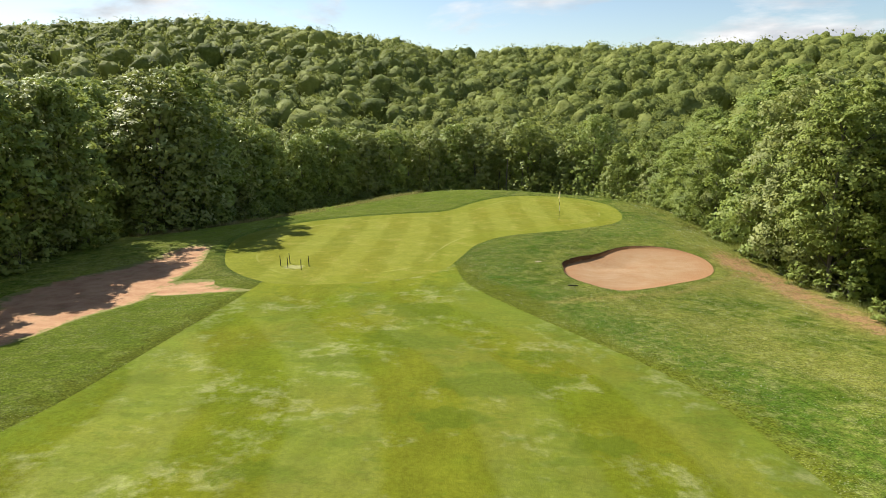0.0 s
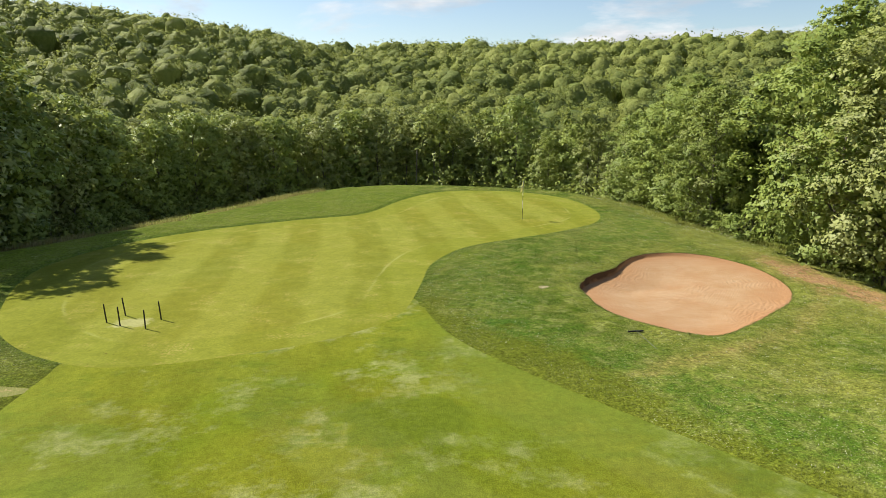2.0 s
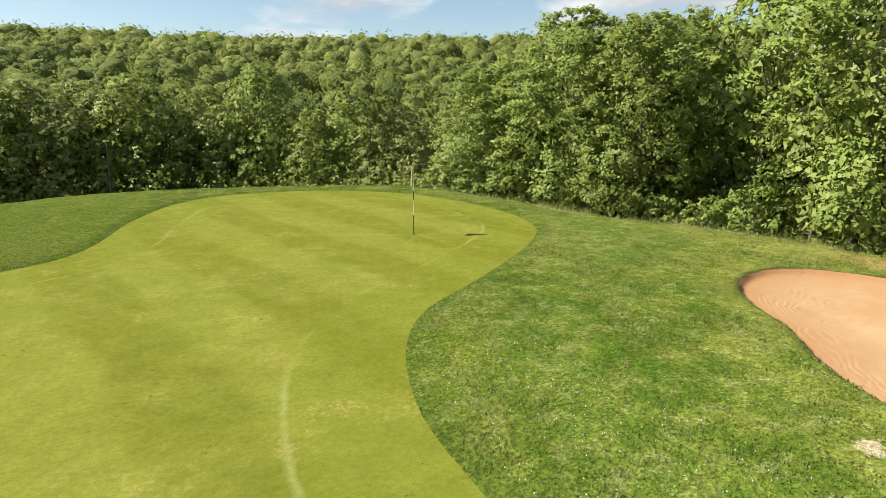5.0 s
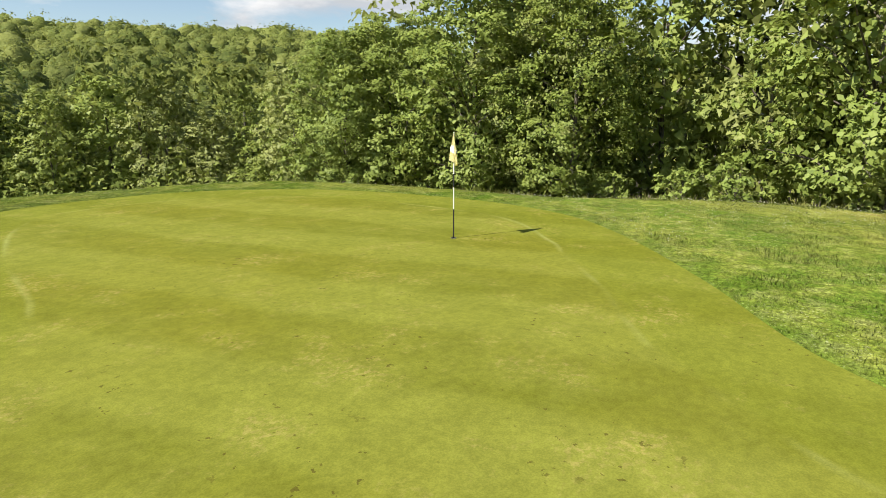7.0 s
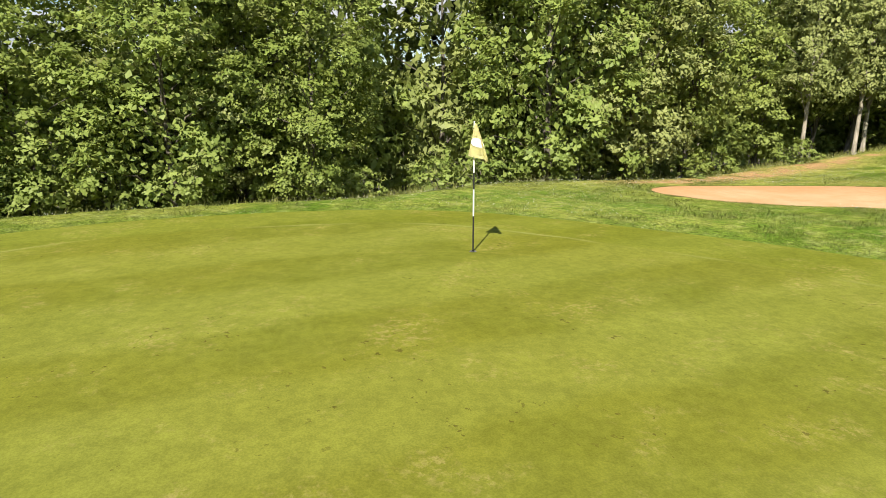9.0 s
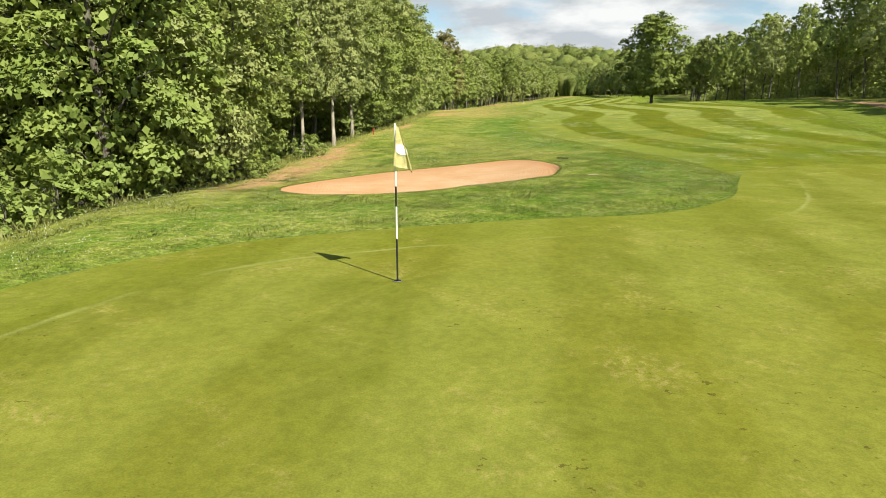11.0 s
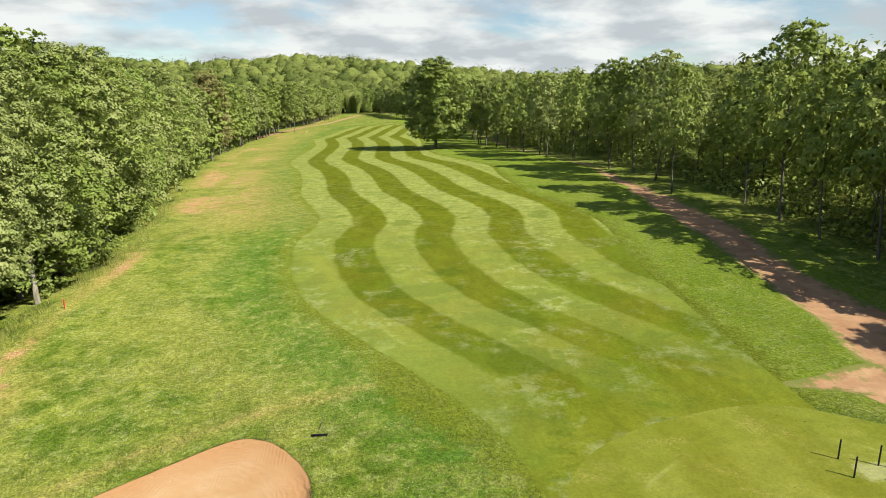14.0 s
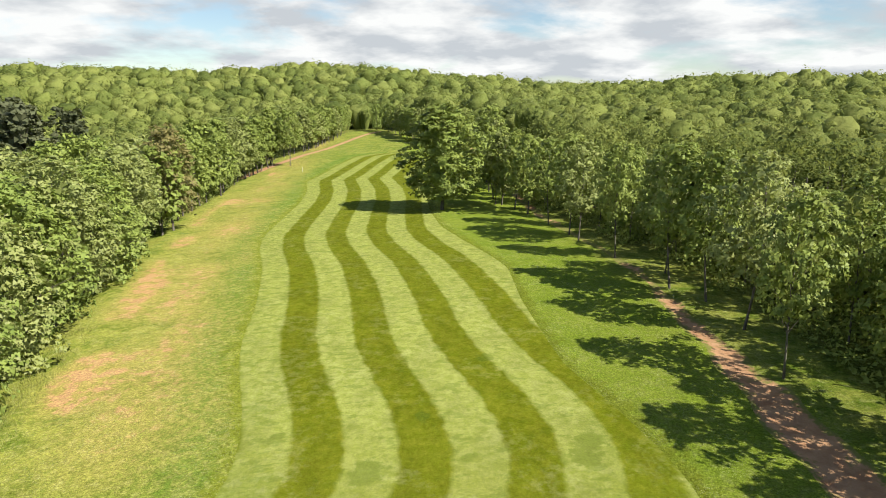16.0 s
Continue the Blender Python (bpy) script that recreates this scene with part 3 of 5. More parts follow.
vz = land(vx, vy)
tall = np.minimum.reduce([ease(-inside[k] / 0.45) for k in OUTLINES])
vz = vz + 0.045 * tall + 0.05 * tall * close * (value_noise(vx * 1.7, vy * 1.7, 9) - 0.5)
vz = vz - 0.06 * ease(np.maximum(inside["path"], inside["patch"]) / 0.5)

quad = (np.arange(ny - 1)[:, None] * nx + np.arange(nx - 1)[None]).ravel()
quads = np.stack([quad, quad + 1, quad + nx + 1, quad + nx], 1)
on_line = np.zeros(len(vx), bool)
on_line[ci[taken]] = True
flip = on_line[quads[:, 1]] & on_line[quads[:, 3]] & ~(on_line[quads[:, 0]] & on_line[quads[:, 2]])
tris = np.concatenate([quads[~flip][:, (0, 1, 2)], quads[~flip][:, (0, 2, 3)], quads[flip][:, (0, 1, 3)], quads[flip][:, (1, 2, 3)]])
# leave out slivers and folds
corner = np.stack([vx, vy], 1)[tris]
turned = np.cross(corner[:, 1] - corner[:, 0], corner[:, 2] - corner[:, 0])
tris = tris[turned > 4e-4]
mid_x, mid_y = vx[tris].mean(1), vy[tris].mean(1)
label = np.zeros(len(tris), int)
cq = np.nonzero((mid_x > -36) & (mid_x < 24) & (mid_y > -300) & (mid_y < 24))[0]
for number, k in ((5, "far_path"), (5, "path"), (5, "patch"), (3, "fairway"), (2, "green"), (4, "bunker")):
    label[cq[distance(mid_x[cq], mid_y[cq], OUTLINES[k])[0] > 0]] = number

east, west = smooth_interp(vy, EAST_Y, EAST_X), smooth_interp(vy, WEST_Y, WEST_X)
FIELDS = {
    "lane": (east - vx) / 2.33,
    "mown": np.interp(vy + 0.25 * (vx + 8), (-47, -41, -36, -21), (1.0, 0.65, 0.2, 0.05)),
    "inside": inside["green"],
    "edge": -inside["fairway"],
    "plug": np.maximum(np.abs(vx + 16.0) / 0.5, np.abs(vy + 14.45) / 0.42),
    "track": np.maximum(inside["path"], np.maximum(inside["patch"], inside["far_path"])),
    "bare": np.exp(-(((vx + 2.96) / 0.24) ** 2) - ((vy + 13.0) / 0.17) ** 2),
    "cut": (vx + 11.1) / 1.5 + 0.5 + 0.12 * np.sin(vy / 3.5),
    "semi": ease((-13 - vx) / 2.5) * ease((-vy - 14) / 6) * ease((vx + 27.5) / 2.5) + ease((vy + 11) / 4) * ease((-3 - vx) / 3) * ease((vx + 27.5) / 2.5),
    "apron": np.exp(-(((vx + 5.6) / 2.4) ** 2) - ((vy + 20.5) / 4.0) ** 2),
    "spot": sum(np.exp(-(((vx - a) / r) ** 2) - ((vy - b) / q) ** 2) for a, b, r, q in SPOTS),
    "lush": ease(1 - np.abs(inside["fairway"] + 2.0) / 3.0) * (vx > -9) * (vy < -16) + 0.8 * ease(1 - np.abs(inside["green"] + 2.2) / 3.2) * (vy < 2) * (vx > -9),
}
worn_x = np.interp(vy, (-180, -146, -105, -75, -60, -44, -38, -32, -28, -24, -20, -14, -10, -7), (18, 17.5, 17, 13.5, 11.5, 8.5, 9.0, 8.8, 8.4, 9.2, 9.3, 9.0, 8.4, 7.6))
patchy = np.maximum(ease((value_noise(vx / 2.6, vy / 6.0, 44) - 0.42) / 0.3), ease((vy + 25) / 4))
FIELDS["dry"] = np.clip(patchy * np.interp(vy, (-60, -35), (0.6, 1.0)) * np.exp(-(((vx - worn_x) / np.interp(vy, (-100, -40, -20, -10), (1.6, 1.5, 1.25, 1.0))) ** 2)) * ease((-vy - 7) / 4) * ease((vy + 200) / 40) + 0.42 * np.exp(-(((vx - worn_x + 4) / 5.0) ** 2)) * (0.5 + value_noise(vx / 3, vy / 5, 41)) * ease((-vy - 38) / 12), 0, 1)
track_y = np.interp(vx, (-3.4, -1.5, 0.4, 3.3, 6.2, 8.2), (-20.6, -19.9, -19.2, -17.6, -15.0, -12.8))
FIELDS["dry"] = np.clip(FIELDS["dry"] + 0.42 * np.exp(-(((vy - track_y) / 0.45) ** 2)) * ease((vx + 4.5) / 2) * ease((9.5 - vx) / 2), 0, 1)
FIELDS["dry"] = np.clip(FIELDS["dry"] + 0.75 * np.exp(-(((vx - 7.9) / 0.7) ** 2) - ((vy + 11.7) / 1.5) ** 2) + 0.6 * np.exp(-(((vx - 8.6) / 0.6) ** 2) - ((vy + 14.6) / 1.8) ** 2), 0, 1.25)
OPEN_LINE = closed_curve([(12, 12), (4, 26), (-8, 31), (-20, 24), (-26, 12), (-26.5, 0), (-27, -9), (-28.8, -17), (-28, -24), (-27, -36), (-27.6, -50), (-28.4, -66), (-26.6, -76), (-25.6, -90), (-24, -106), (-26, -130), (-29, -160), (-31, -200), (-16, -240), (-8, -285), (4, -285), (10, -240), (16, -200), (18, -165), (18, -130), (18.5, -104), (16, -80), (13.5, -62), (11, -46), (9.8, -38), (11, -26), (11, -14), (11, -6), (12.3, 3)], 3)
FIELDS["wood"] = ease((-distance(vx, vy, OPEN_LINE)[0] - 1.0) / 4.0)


def ground_piece(name, number, material, text, category):
    """The faces of the net with one label, as an object of its own."""
    q = tris[label == number]
    used, flat = np.unique(q, return_inverse=True)
    me = make_mesh(name, np.stack([vx, vy, vz], 1)[used], flat.reshape(-1, 3), material)
    for key, values in FIELDS.items():
        me.attributes.new(key, "FLOAT", "POINT").data.foreach_set("value", values[used].astype(np.float32))
    return tagged(new(name, me), text, category, kind="structure")


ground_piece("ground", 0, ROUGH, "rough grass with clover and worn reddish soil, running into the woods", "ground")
ground_piece("putting_green", 2, GREEN, "closely mown yellowish putting green with a paler collar line", "putting green")
ground_piece("fairway", 3, FAIRWAY, "mown fairway with wavy light and dark green stripes", "fairway")


def bunker():
    """A hollow of sand: steep under the turf on its north-west side, shallow on the other."""
    rim = closed_curve(BUNKER_LINE[::3], 9)
    middle = np.array([2.6, -12.6])
    way = middle - rim
    reach = np.linalg.norm(way, axis=1, keepdims=True)
    way /= reach
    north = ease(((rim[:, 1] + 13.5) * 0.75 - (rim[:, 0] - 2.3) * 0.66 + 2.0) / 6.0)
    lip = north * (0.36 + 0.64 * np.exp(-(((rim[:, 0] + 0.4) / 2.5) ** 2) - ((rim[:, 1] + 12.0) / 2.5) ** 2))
    rings, high, bank, depth = [], [], [], []
    for d in (-0.10, 0.0, 0.03, 0.07, 0.12, 0.18, 0.26, 0.38, 0.55, 0.8, 1.2, 1.7, 2.4):
        t = np.minimum(d, reach[:, 0] * d / 2.9)
        p = rim + way * t[:, None]
        ragged = 0.03 * (value_noise(rim[:, 0] * 4, rim[:, 1] * 4, 5) - 0.5)
        drop = (0.04 + 0.27 * lip) * ease((d + ragged) / (0.035 + 0.4 * (1 - lip) ** 2)) + 0.13 * ease(d / 2.4)
        rings.append(p)
        high.append(land(p[:, 0], p[:, 1]) - np.where(d > 0, drop, 0.012 + 0.04 * (d < 0)))
        depth.append(np.full(len(rim), max(d, 0.0)))
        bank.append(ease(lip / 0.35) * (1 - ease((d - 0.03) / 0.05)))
    n = len(rim)
    xy = np.concatenate(rings + [middle[None]])
    z = np.concatenate(high + [[ground_level(middle) - 0.2]])
    i, j = np.meshgrid(np.arange(len(rings) - 1), np.arange(n), indexing="ij")
    k = (j + 1) % n
    a, b, c, d = i * n + j, i * n + k, (i + 1) * n + k, (i + 1) * n + j
    last = (len(rings) - 1) * n
    fan = np.stack([last + np.arange(n), last + (np.arange(n) + 1) % n, np.full(n, len(xy) - 1)], 1)
    f = np.concatenate([np.stack([a, b, c], -1).reshape(-1, 3), np.stack([a, c, d], -1).reshape(-1, 3), fan])
    area = np.cross(xy[f[0, 1]] - xy[f[0, 0]], xy[f[0, 2]] - xy[f[0, 0]])
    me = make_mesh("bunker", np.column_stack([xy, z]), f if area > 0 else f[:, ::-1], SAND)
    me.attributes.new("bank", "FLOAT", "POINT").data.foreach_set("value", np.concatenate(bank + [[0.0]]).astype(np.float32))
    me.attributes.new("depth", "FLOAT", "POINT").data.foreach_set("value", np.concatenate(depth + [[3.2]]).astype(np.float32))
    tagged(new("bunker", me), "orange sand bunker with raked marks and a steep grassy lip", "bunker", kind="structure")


def ground_level(p):
    return float(land(p[:1], p[1:2])[0])


bunker()
ground_piece("dirt_path", 5, SOIL, "reddish bare earth track along the edge of the wood", "path")

# ---- trees ----
def tube(points, radii, sides=7):
    """A tapered round stem through the points: vertices and quads."""
    p = np.array(points, float)
    way = np.gradient(p, axis=0)
    way /= np.linalg.norm(way, axis=1, keepdims=True) + 1e-9
    ref = np.where(np.abs(way[:, 2:]) > 0.9, [[1.0, 0, 0]], [[0, 0, 1.0]])
    a = np.cross(way, ref)
    a /= np.linalg.norm(a, axis=1, keepdims=True)
    b = np.cross(way, a)
    ang = np.linspace(0, 2 * np.pi, sides, endpoint=False)
    ring = np.cos(ang)[None, :, None] * a[:, None] + np.sin(ang)[None, :, None] * b[:, None]
    v = (p[:, None] + ring * np.array(radii)[:, None, None]).reshape(-1, 3)
    i, j = np.meshgrid(np.arange(len(p) - 1), np.arange(sides), indexing="ij")
    k = (j + 1) % sides
    f = np.stack([i * sides + j, i * sides + k, (i + 1) * sides + k, (i + 1) * sides + j], -1).reshape(-1, 4)
    return v, f


def join(parts):
    verts, faces, n = [], [], 0
    for v, f in parts:
        verts.append(v)
        faces.append(f + n)
        n += len(v)
    return np.concatenate(verts), np.concatenate(faces)


def leaves(centres, normals, size, rng, wild=0.55, corners=4):
    """Kite-shaped leaves, folded along the middle, one quad each, or plain three-cornered ones."""
    n = len(centres)
    nrm = normals + rng.normal(0, wild, (n, 3))
    nrm /= np.linalg.norm(nrm, axis=1, keepdims=True)
    t = np.cross(nrm, rng.normal(0, 1, (n, 3)))
    t /= np.linalg.norm(t, axis=1, keepdims=True) + 1e-9
    b = np.cross(nrm, t)
    s = (size * rng.uniform(0.65, 1.35, (n, 1)))
    if corners == 3:
        v = np.stack([centres - t * s * 0.55 + b * s * 0.1, centres - b * s * 0.62, centres + t * s * 0.55 + b * s * 0.35], 1).reshape(-1, 3)
        return v, np.arange(3 * n).reshape(-1, 3)
    bend = nrm * s * rng.uniform(0.05, 0.3, (n, 1))
    v = np.stack([centres - t * s * 0.6, centres - b * s * 0.42 - bend, centres + t * s * 0.62, centres + b * s * 0.42 - bend], 1).reshape(-1, 3)
    return v, np.arange(4 * n).reshape(-1, 4)


def leafy_mesh(name, v, f, material, out, keep):
    """A mesh of leaves whose shading follows the roundness of the clump they sit on."""
    me = make_mesh(name, v, f, material)
    own = np.zeros((len(me.polygons), 3), np.float32)
    me.polygons.foreach_get("normal", own.ravel())
    own *= np.where((own * out).sum(1, keepdims=True) < 0, -1.0, 1.0)
    nrm = out * (1 - keep) + own * keep
    nrm /= np.linalg.norm(nrm, axis=1, keepdims=True) + 1e-9
    me.attributes.new("custom_normal", "FLOAT_VECTOR", "POINT").data.foreach_set("vector", np.repeat(nrm, f.shape[1], 0).astype(np.float32).ravel())
    return me


def crown_points(rng, height, base, width, clumps, per):
    """Leaves in sprigs on separate clumps round an egg-shaped crown, and the leaves of the inner twigs."""
    tall = height - base
    lean = rng.uniform(0, 6.28, 3)

    def reach(h, a):
        bulge = 1 + 0.16 * np.sin(2 * a + lean[0] + 3 * h) + 0.12 * np.sin(3 * a + lean[1] - 5 * h)
        return width * np.sin(np.pi * np.clip(0.17 + 0.78 * h, 0, 1)) ** 0.75 * bulge

    i = np.arange(clumps)
    h = (i + rng.uniform(0, 1, clumps)) / clumps
    a = i * 2.39996 + rng.normal(0, 0.35, clumps)
    r = reach(h, a) * rng.uniform(0.60, 0.98, clumps)
    c = np.stack([r * np.cos(a), r * np.sin(a), base + tall * (0.05 + 0.90 * h)], 1)
    big = width * rng.uniform(0.15, 0.29, clumps) * np.where(h > 0.9, 0.8, 1.0)
    c[:, 2] = np.maximum(c[:, 2], base * 0.9 + 0.6 * big)
    way = np.stack([np.cos(a) * (1.1 - 0.7 * h), np.sin(a) * (1.1 - 0.7 * h), 1.5 * h - 0.25], 1)
    way /= np.linalg.norm(way, axis=1, keepdims=True)
    # sprigs: each clump has a dozen, thrown outward and upward
    sprigs = 12
    u = rng.normal(0, 1, (clumps, sprigs, 3)) + 0.75 * way[:, None] + [0, 0, 0.55]
    u /= np.linalg.norm(u, axis=2, keepdims=True)
    s = c[:, None] + u * (big[:, None] * rng.uniform(0.62, 1.12, (clumps, sprigs)))[..., None] * [1, 1, 0.72]
    n = max(1, round(per / sprigs))
    spread = (big * 0.17)[:, None, None, None]
    pts = s[:, :, None] + rng.normal(0, 1, (clumps, sprigs, n, 3)) * spread * [1, 1, 0.55]
    nrm = u * 0.6 + way[:, None] * 0.25 + [0, 0, 0.55]
    out = u * 0.78 + way[:, None] * 0.30 + [0, 0, 0.30]
    out /= np.linalg.norm(out, axis=2, keepdims=True)
    pts, nrm, out = pts.reshape(-1, 3), np.repeat(nrm.reshape(-1, 3), n, 0), np.repeat(out.reshape(-1, 3), n, 0)
    # leaves on the inner twigs, larger and turned every way
    deep = len(pts) // 7
    hi, ai = rng.uniform(0.02, 0.92, deep), rng.uniform(0, 2 * np.pi, deep)
    ri = reach(hi, ai) * rng.uniform(0.05, 0.62, deep) ** 0.8
    inner = np.stack([ri * np.cos(ai), ri * np.sin(ai), base + tall * hi], 1)
    inner_way = inner * [1, 1, 0] + rng.normal(0, 0.8, (deep, 3))
    lobes = np.column_stack([c, big, big])[:: max(1, clumps // 14)]
    return (pts, nrm, out), (inner, inner_way / np.linalg.norm(inner_way, axis=1, keepdims=True)), lobes


def trunk_mesh(rng, height, base, lobes, girth, sides):
    bend = rng.normal(0, 0.25, 2)
    zs = np.linspace(-0.5, height * 0.82, 8)
    mid = np.stack([bend[0] * np.sin(zs / height * 2.6), bend[1] * np.sin(zs / height * 3.1), zs], 1)
    radii = girth * np.array([1.45, 1.05, 0.9, 0.75, 0.6, 0.45, 0.3, 0.12])
    parts = [tube(mid, radii, sides)]
    for lx, ly, lz, lr, lh in lobes:
        z0 = max(base * 0.55 + 0.2, lz - 0.45 * math.hypot(lx, ly) - 0.9)
        z0 = min(z0, height * 0.72)
        foot = np.array([np.interp(z0, zs, mid[:, 0]), np.interp(z0, zs, mid[:, 1]), z0])
        tip = np.array([lx, ly, lz])
        knee = foot * 0.5 + tip * 0.5 + np.array([0, 0, 0.35]) + rng.normal(0, 0.15, 3)
        thick = girth * 0.42 * (1 - 0.5 * z0 / height)
        parts.append(tube([foot, foot * 0.72 + knee * 0.28 + [0, 0, 0.05], knee, tip], [thick, thick * 0.8, thick * 0.55, thick * 0.18], max(4, sides - 3)))
    return join(parts)


def make_tree(name, seed, height, base, width, clumps, per, leaf, material, girth=0.115, sides=8, corners=3, wood=None):
    """A tree at the origin: an empty with a trunk and a crown."""
    rng = np.random.default_rng(seed)
    (pts, nrm, out), (inner, way), lobes = crown_points(rng, height, base, width, clumps, per)
    tree = new(name)
    v, f = trunk_mesh(rng, height, base, lobes, girth, sides)
    trunk = new("trunk", make_mesh("trunk", v, f, wood or BARK))
    v, f = join([leaves(pts, nrm, leaf, rng, 0.5, corners), leaves(inner, way, leaf * 1.5, rng, 0.5, corners)])
    crown = new("crown", leafy_mesh("crown", v, f, material, np.concatenate([out, way]), 0.42))
    trunk.parent = crown.parent = tree
    tree["grown"] = height
    return tree


def ground_at(x, y):
    return float(land(np.array([float(x)]), np.array([float(y)]))[0])


def plant(tree, x, y, top, turn, sink=0.05, slim=1.0):
    """Sets a copy of a tree at a place, grown until its top stands at that height."""
    z = ground_at(x, y)
    scale = (top - z) / tree["grown"]
    made = copy_thing(tree, Matrix.LocRotScale((x, y, z - sink), Euler((0, 0, turn)), None))
    wide = slim * scale * (0.96 + 0.1 * math.sin(turn * 5))
    made.scale = (max(wide, 0.6), max(wide, 0.6), scale)
    del made["grown"]
    return made


def along_line(points, gap, rng, shift=0.0, jitter=0.7):
    """Places and tops every gap metres along a line of (x, y, top), moved sideways to its right by shift."""
    p = np.array(points, float)
    seg = np.hypot(*np.diff(p[:, :2], axis=0).T)
    s = np.r_[0, np.cumsum(seg)]
    out, d = [], gap * 0.5
    while d < s[-1]:
        i = min(np.searchsorted(s, d, "right") - 1, len(seg) - 1)
        t = (d - s[i]) / seg[i]
        w = (p[i + 1] - p[i]) / seg[i]
        q = p[i] + (p[i + 1] - p[i]) * t
        x, y = q[:2] + np.array([w[1], -w[0]]) * shift + rng.normal(0, jitter, 2)
        out.append((x, y, q[2]))
        d += gap * rng.uniform(0.8, 1.2)
    return out


# big-leaved models for the trees beside the green, light ones for the rest
NEAR_TREES = [
    make_tree("oak_tree", 11, 9.6, 0.4, 3.2, 100, 204, 0.112, LEAVES[0], corners=4),
    make_tree("oak_tree", 12, 9.2, 0.6, 3.0, 100, 204, 0.108, LEAVES[1], corners=4),
    make_tree("oak_tree", 13, 8.2, 0.2, 3.0, 96, 204, 0.112, LEAVES[2], corners=4),
    make_tree("oak_tree", 14, 10.0, 1.8, 2.9, 92, 204, 0.112, LEAVES[0], 0.12, corners=4),
    make_tree("oak_tree", 15, 9.8, 2.0, 2.9, 92, 204, 0.112, LEAVES[1], 0.11, corners=4),
    make_tree("oak_tree", 16, 10.4, 2.7, 2.7, 86, 204, 0.112, LEAVES[1], 0.12, corners=4, wood=PALE_BARK),
]
MID_TREES = [
    make_tree("oak_tree", 21, 10.5, 3.6, 3.0, 62, 72, 0.235, LEAVES[0], 0.095, 5),
    make_tree("oak_tree", 22, 9.8, 3.4, 2.8, 58, 72, 0.23, LEAVES[0], 0.085, 5),
    make_tree("oak_tree", 23, 11.2, 3.3, 3.1, 62, 72, 0.235, LEAVES[1], 0.095, 5),
    make_tree("oak_tree", 24, 10.0, 0.4, 3.5, 88, 72, 0.235, LEAVES[2], 0.13, 5),
    make_tree("oak_tree", 26, 10.6, 0.4, 3.4, 88, 72, 0.235, LEAVES[1], 0.13, 5),
    make_tree("oak_tree", 25, 11.0, 0.3, 3.6, 90, 72, 0.24, LEAVES[0], 0.13, 5),
]
FAR_TREES = [
    make_tree("oak_tree", 31, 10.5, 2.6, 2.9, 40, 48, 0.40, LEAVES[0], 0.12, 4),
    make_tree("oak_tree", 32, 10.0, 1.6, 2.9, 40, 48, 0.40, LEAVES[1], 0.11, 4),
    make_tree("oak_tree", 33, 10.8, 2.0, 3.0, 42, 48, 0.40, LEAVES[0], 0.12, 4),
]
BROWN = make_tree("oak_tree", 61, 12.0, 1.8, 3.4, 70, 72, 0.30, LEAVES[3], 0.13, 5)
tagged(BROWN, "oak with dull brownish foliage at the wood's edge", "tree", "trees at the wood's edge")
PINE = make_tree("pine_tree", 71, 14.0, 4.0, 2.8, 46, 72, 0.36, LEAVES[4], 0.2, 5)
tagged(PINE, "dark grey-green pine standing in the oak wood", "tree", "pines in the wood")
for t in FAR_TREES:
    tagged(t, "oak far down the hole at the wood's edge", "tree", "trees at the wood's edge")
LONE = make_tree("oak_tree", 51, 14.5, 1.4, 4.6, 120, 132, 0.30, LEAVES[0], 0.2, 6)
tagged(LONE, "lone full-crowned oak standing at the side of the fairway", "tree", "trees at the wood's edge")
BUSHES = [make_tree("bush", 41, 2.2, 0.05, 1.35, 22, 48, 0.15, LEAVES[0], 0.03, 5), make_tree("bush", 42, 2.0, 0.05, 1.5, 22, 48, 0.15, LEAVES[2], 0.03, 5)]
for t in BUSHES:
    tagged(t, "low green bush at the foot of the oaks", "bush", "bushes at the wood's edge")
LABELS = {0: "leafy green oak with foliage almost to the ground", 1: "oak with dull grey-green foliage at the wood's edge", 2: "bright green broadleaf tree at the wood's edge", 3: "tall oak with a bare lower trunk", 4: "grey-green oak with a bare lower trunk", 5: "pale grey-green tree with a bare whitish trunk"}
for i, t in enumerate(NEAR_TREES):
    tagged(t, LABELS[i], "tree", "trees at the wood's edge")
for i, t in enumerate(MID_TREES):
    tagged(t, ("oak with a bare lower trunk and a green crown", "slender oak with a high green crown", "oak with dull grey-green foliage over a bare trunk", "bright green broadleaf tree with a low crown", "oak with dull grey-green foliage almost to the ground", "leafy green oak with foliage almost to the ground")[i], "tree", "trees at the wood's edge")

rng = np.random.default_rng(5)
EAST_LINE = [(13, 13, 6.2), (13.6, 6, 8.2), (13.2, 1, 9.2), (12.3, -4, 9.8), (11.9, -8, 10.2), (12.3, -13, 10.4), (12.6, -18, 10.0), (13.2, -23, 10.0)]
EAST_SOUTH = [(12.8, -27, 10.6), (12, -34, 11.8), (11.6, -40, 12.6), (13.4, -48, 12.4), (15.4, -58, 12.4), (16.6, -68, 12.6), (19.5, -85, 11.5), (21, -104, 11.5), (20.5, -125, 12), (20.5, -150, 13), (19, -178, 14)]
NORTH_LINE = [(-29.5, -4, 10.5), (-29.5, 6, 9.6), (-29.5, 14, 7.8), (-28, 24, 5.6), (-22, 34, 4.8), (-14, 40, 5.0), (-6, 43, 5.1), (3, 40, 5.0), (9, 35, 4.8), (13.5, 28, 4.2), (15.5, 20, 4.1), (14.5, 15, 4.8)]
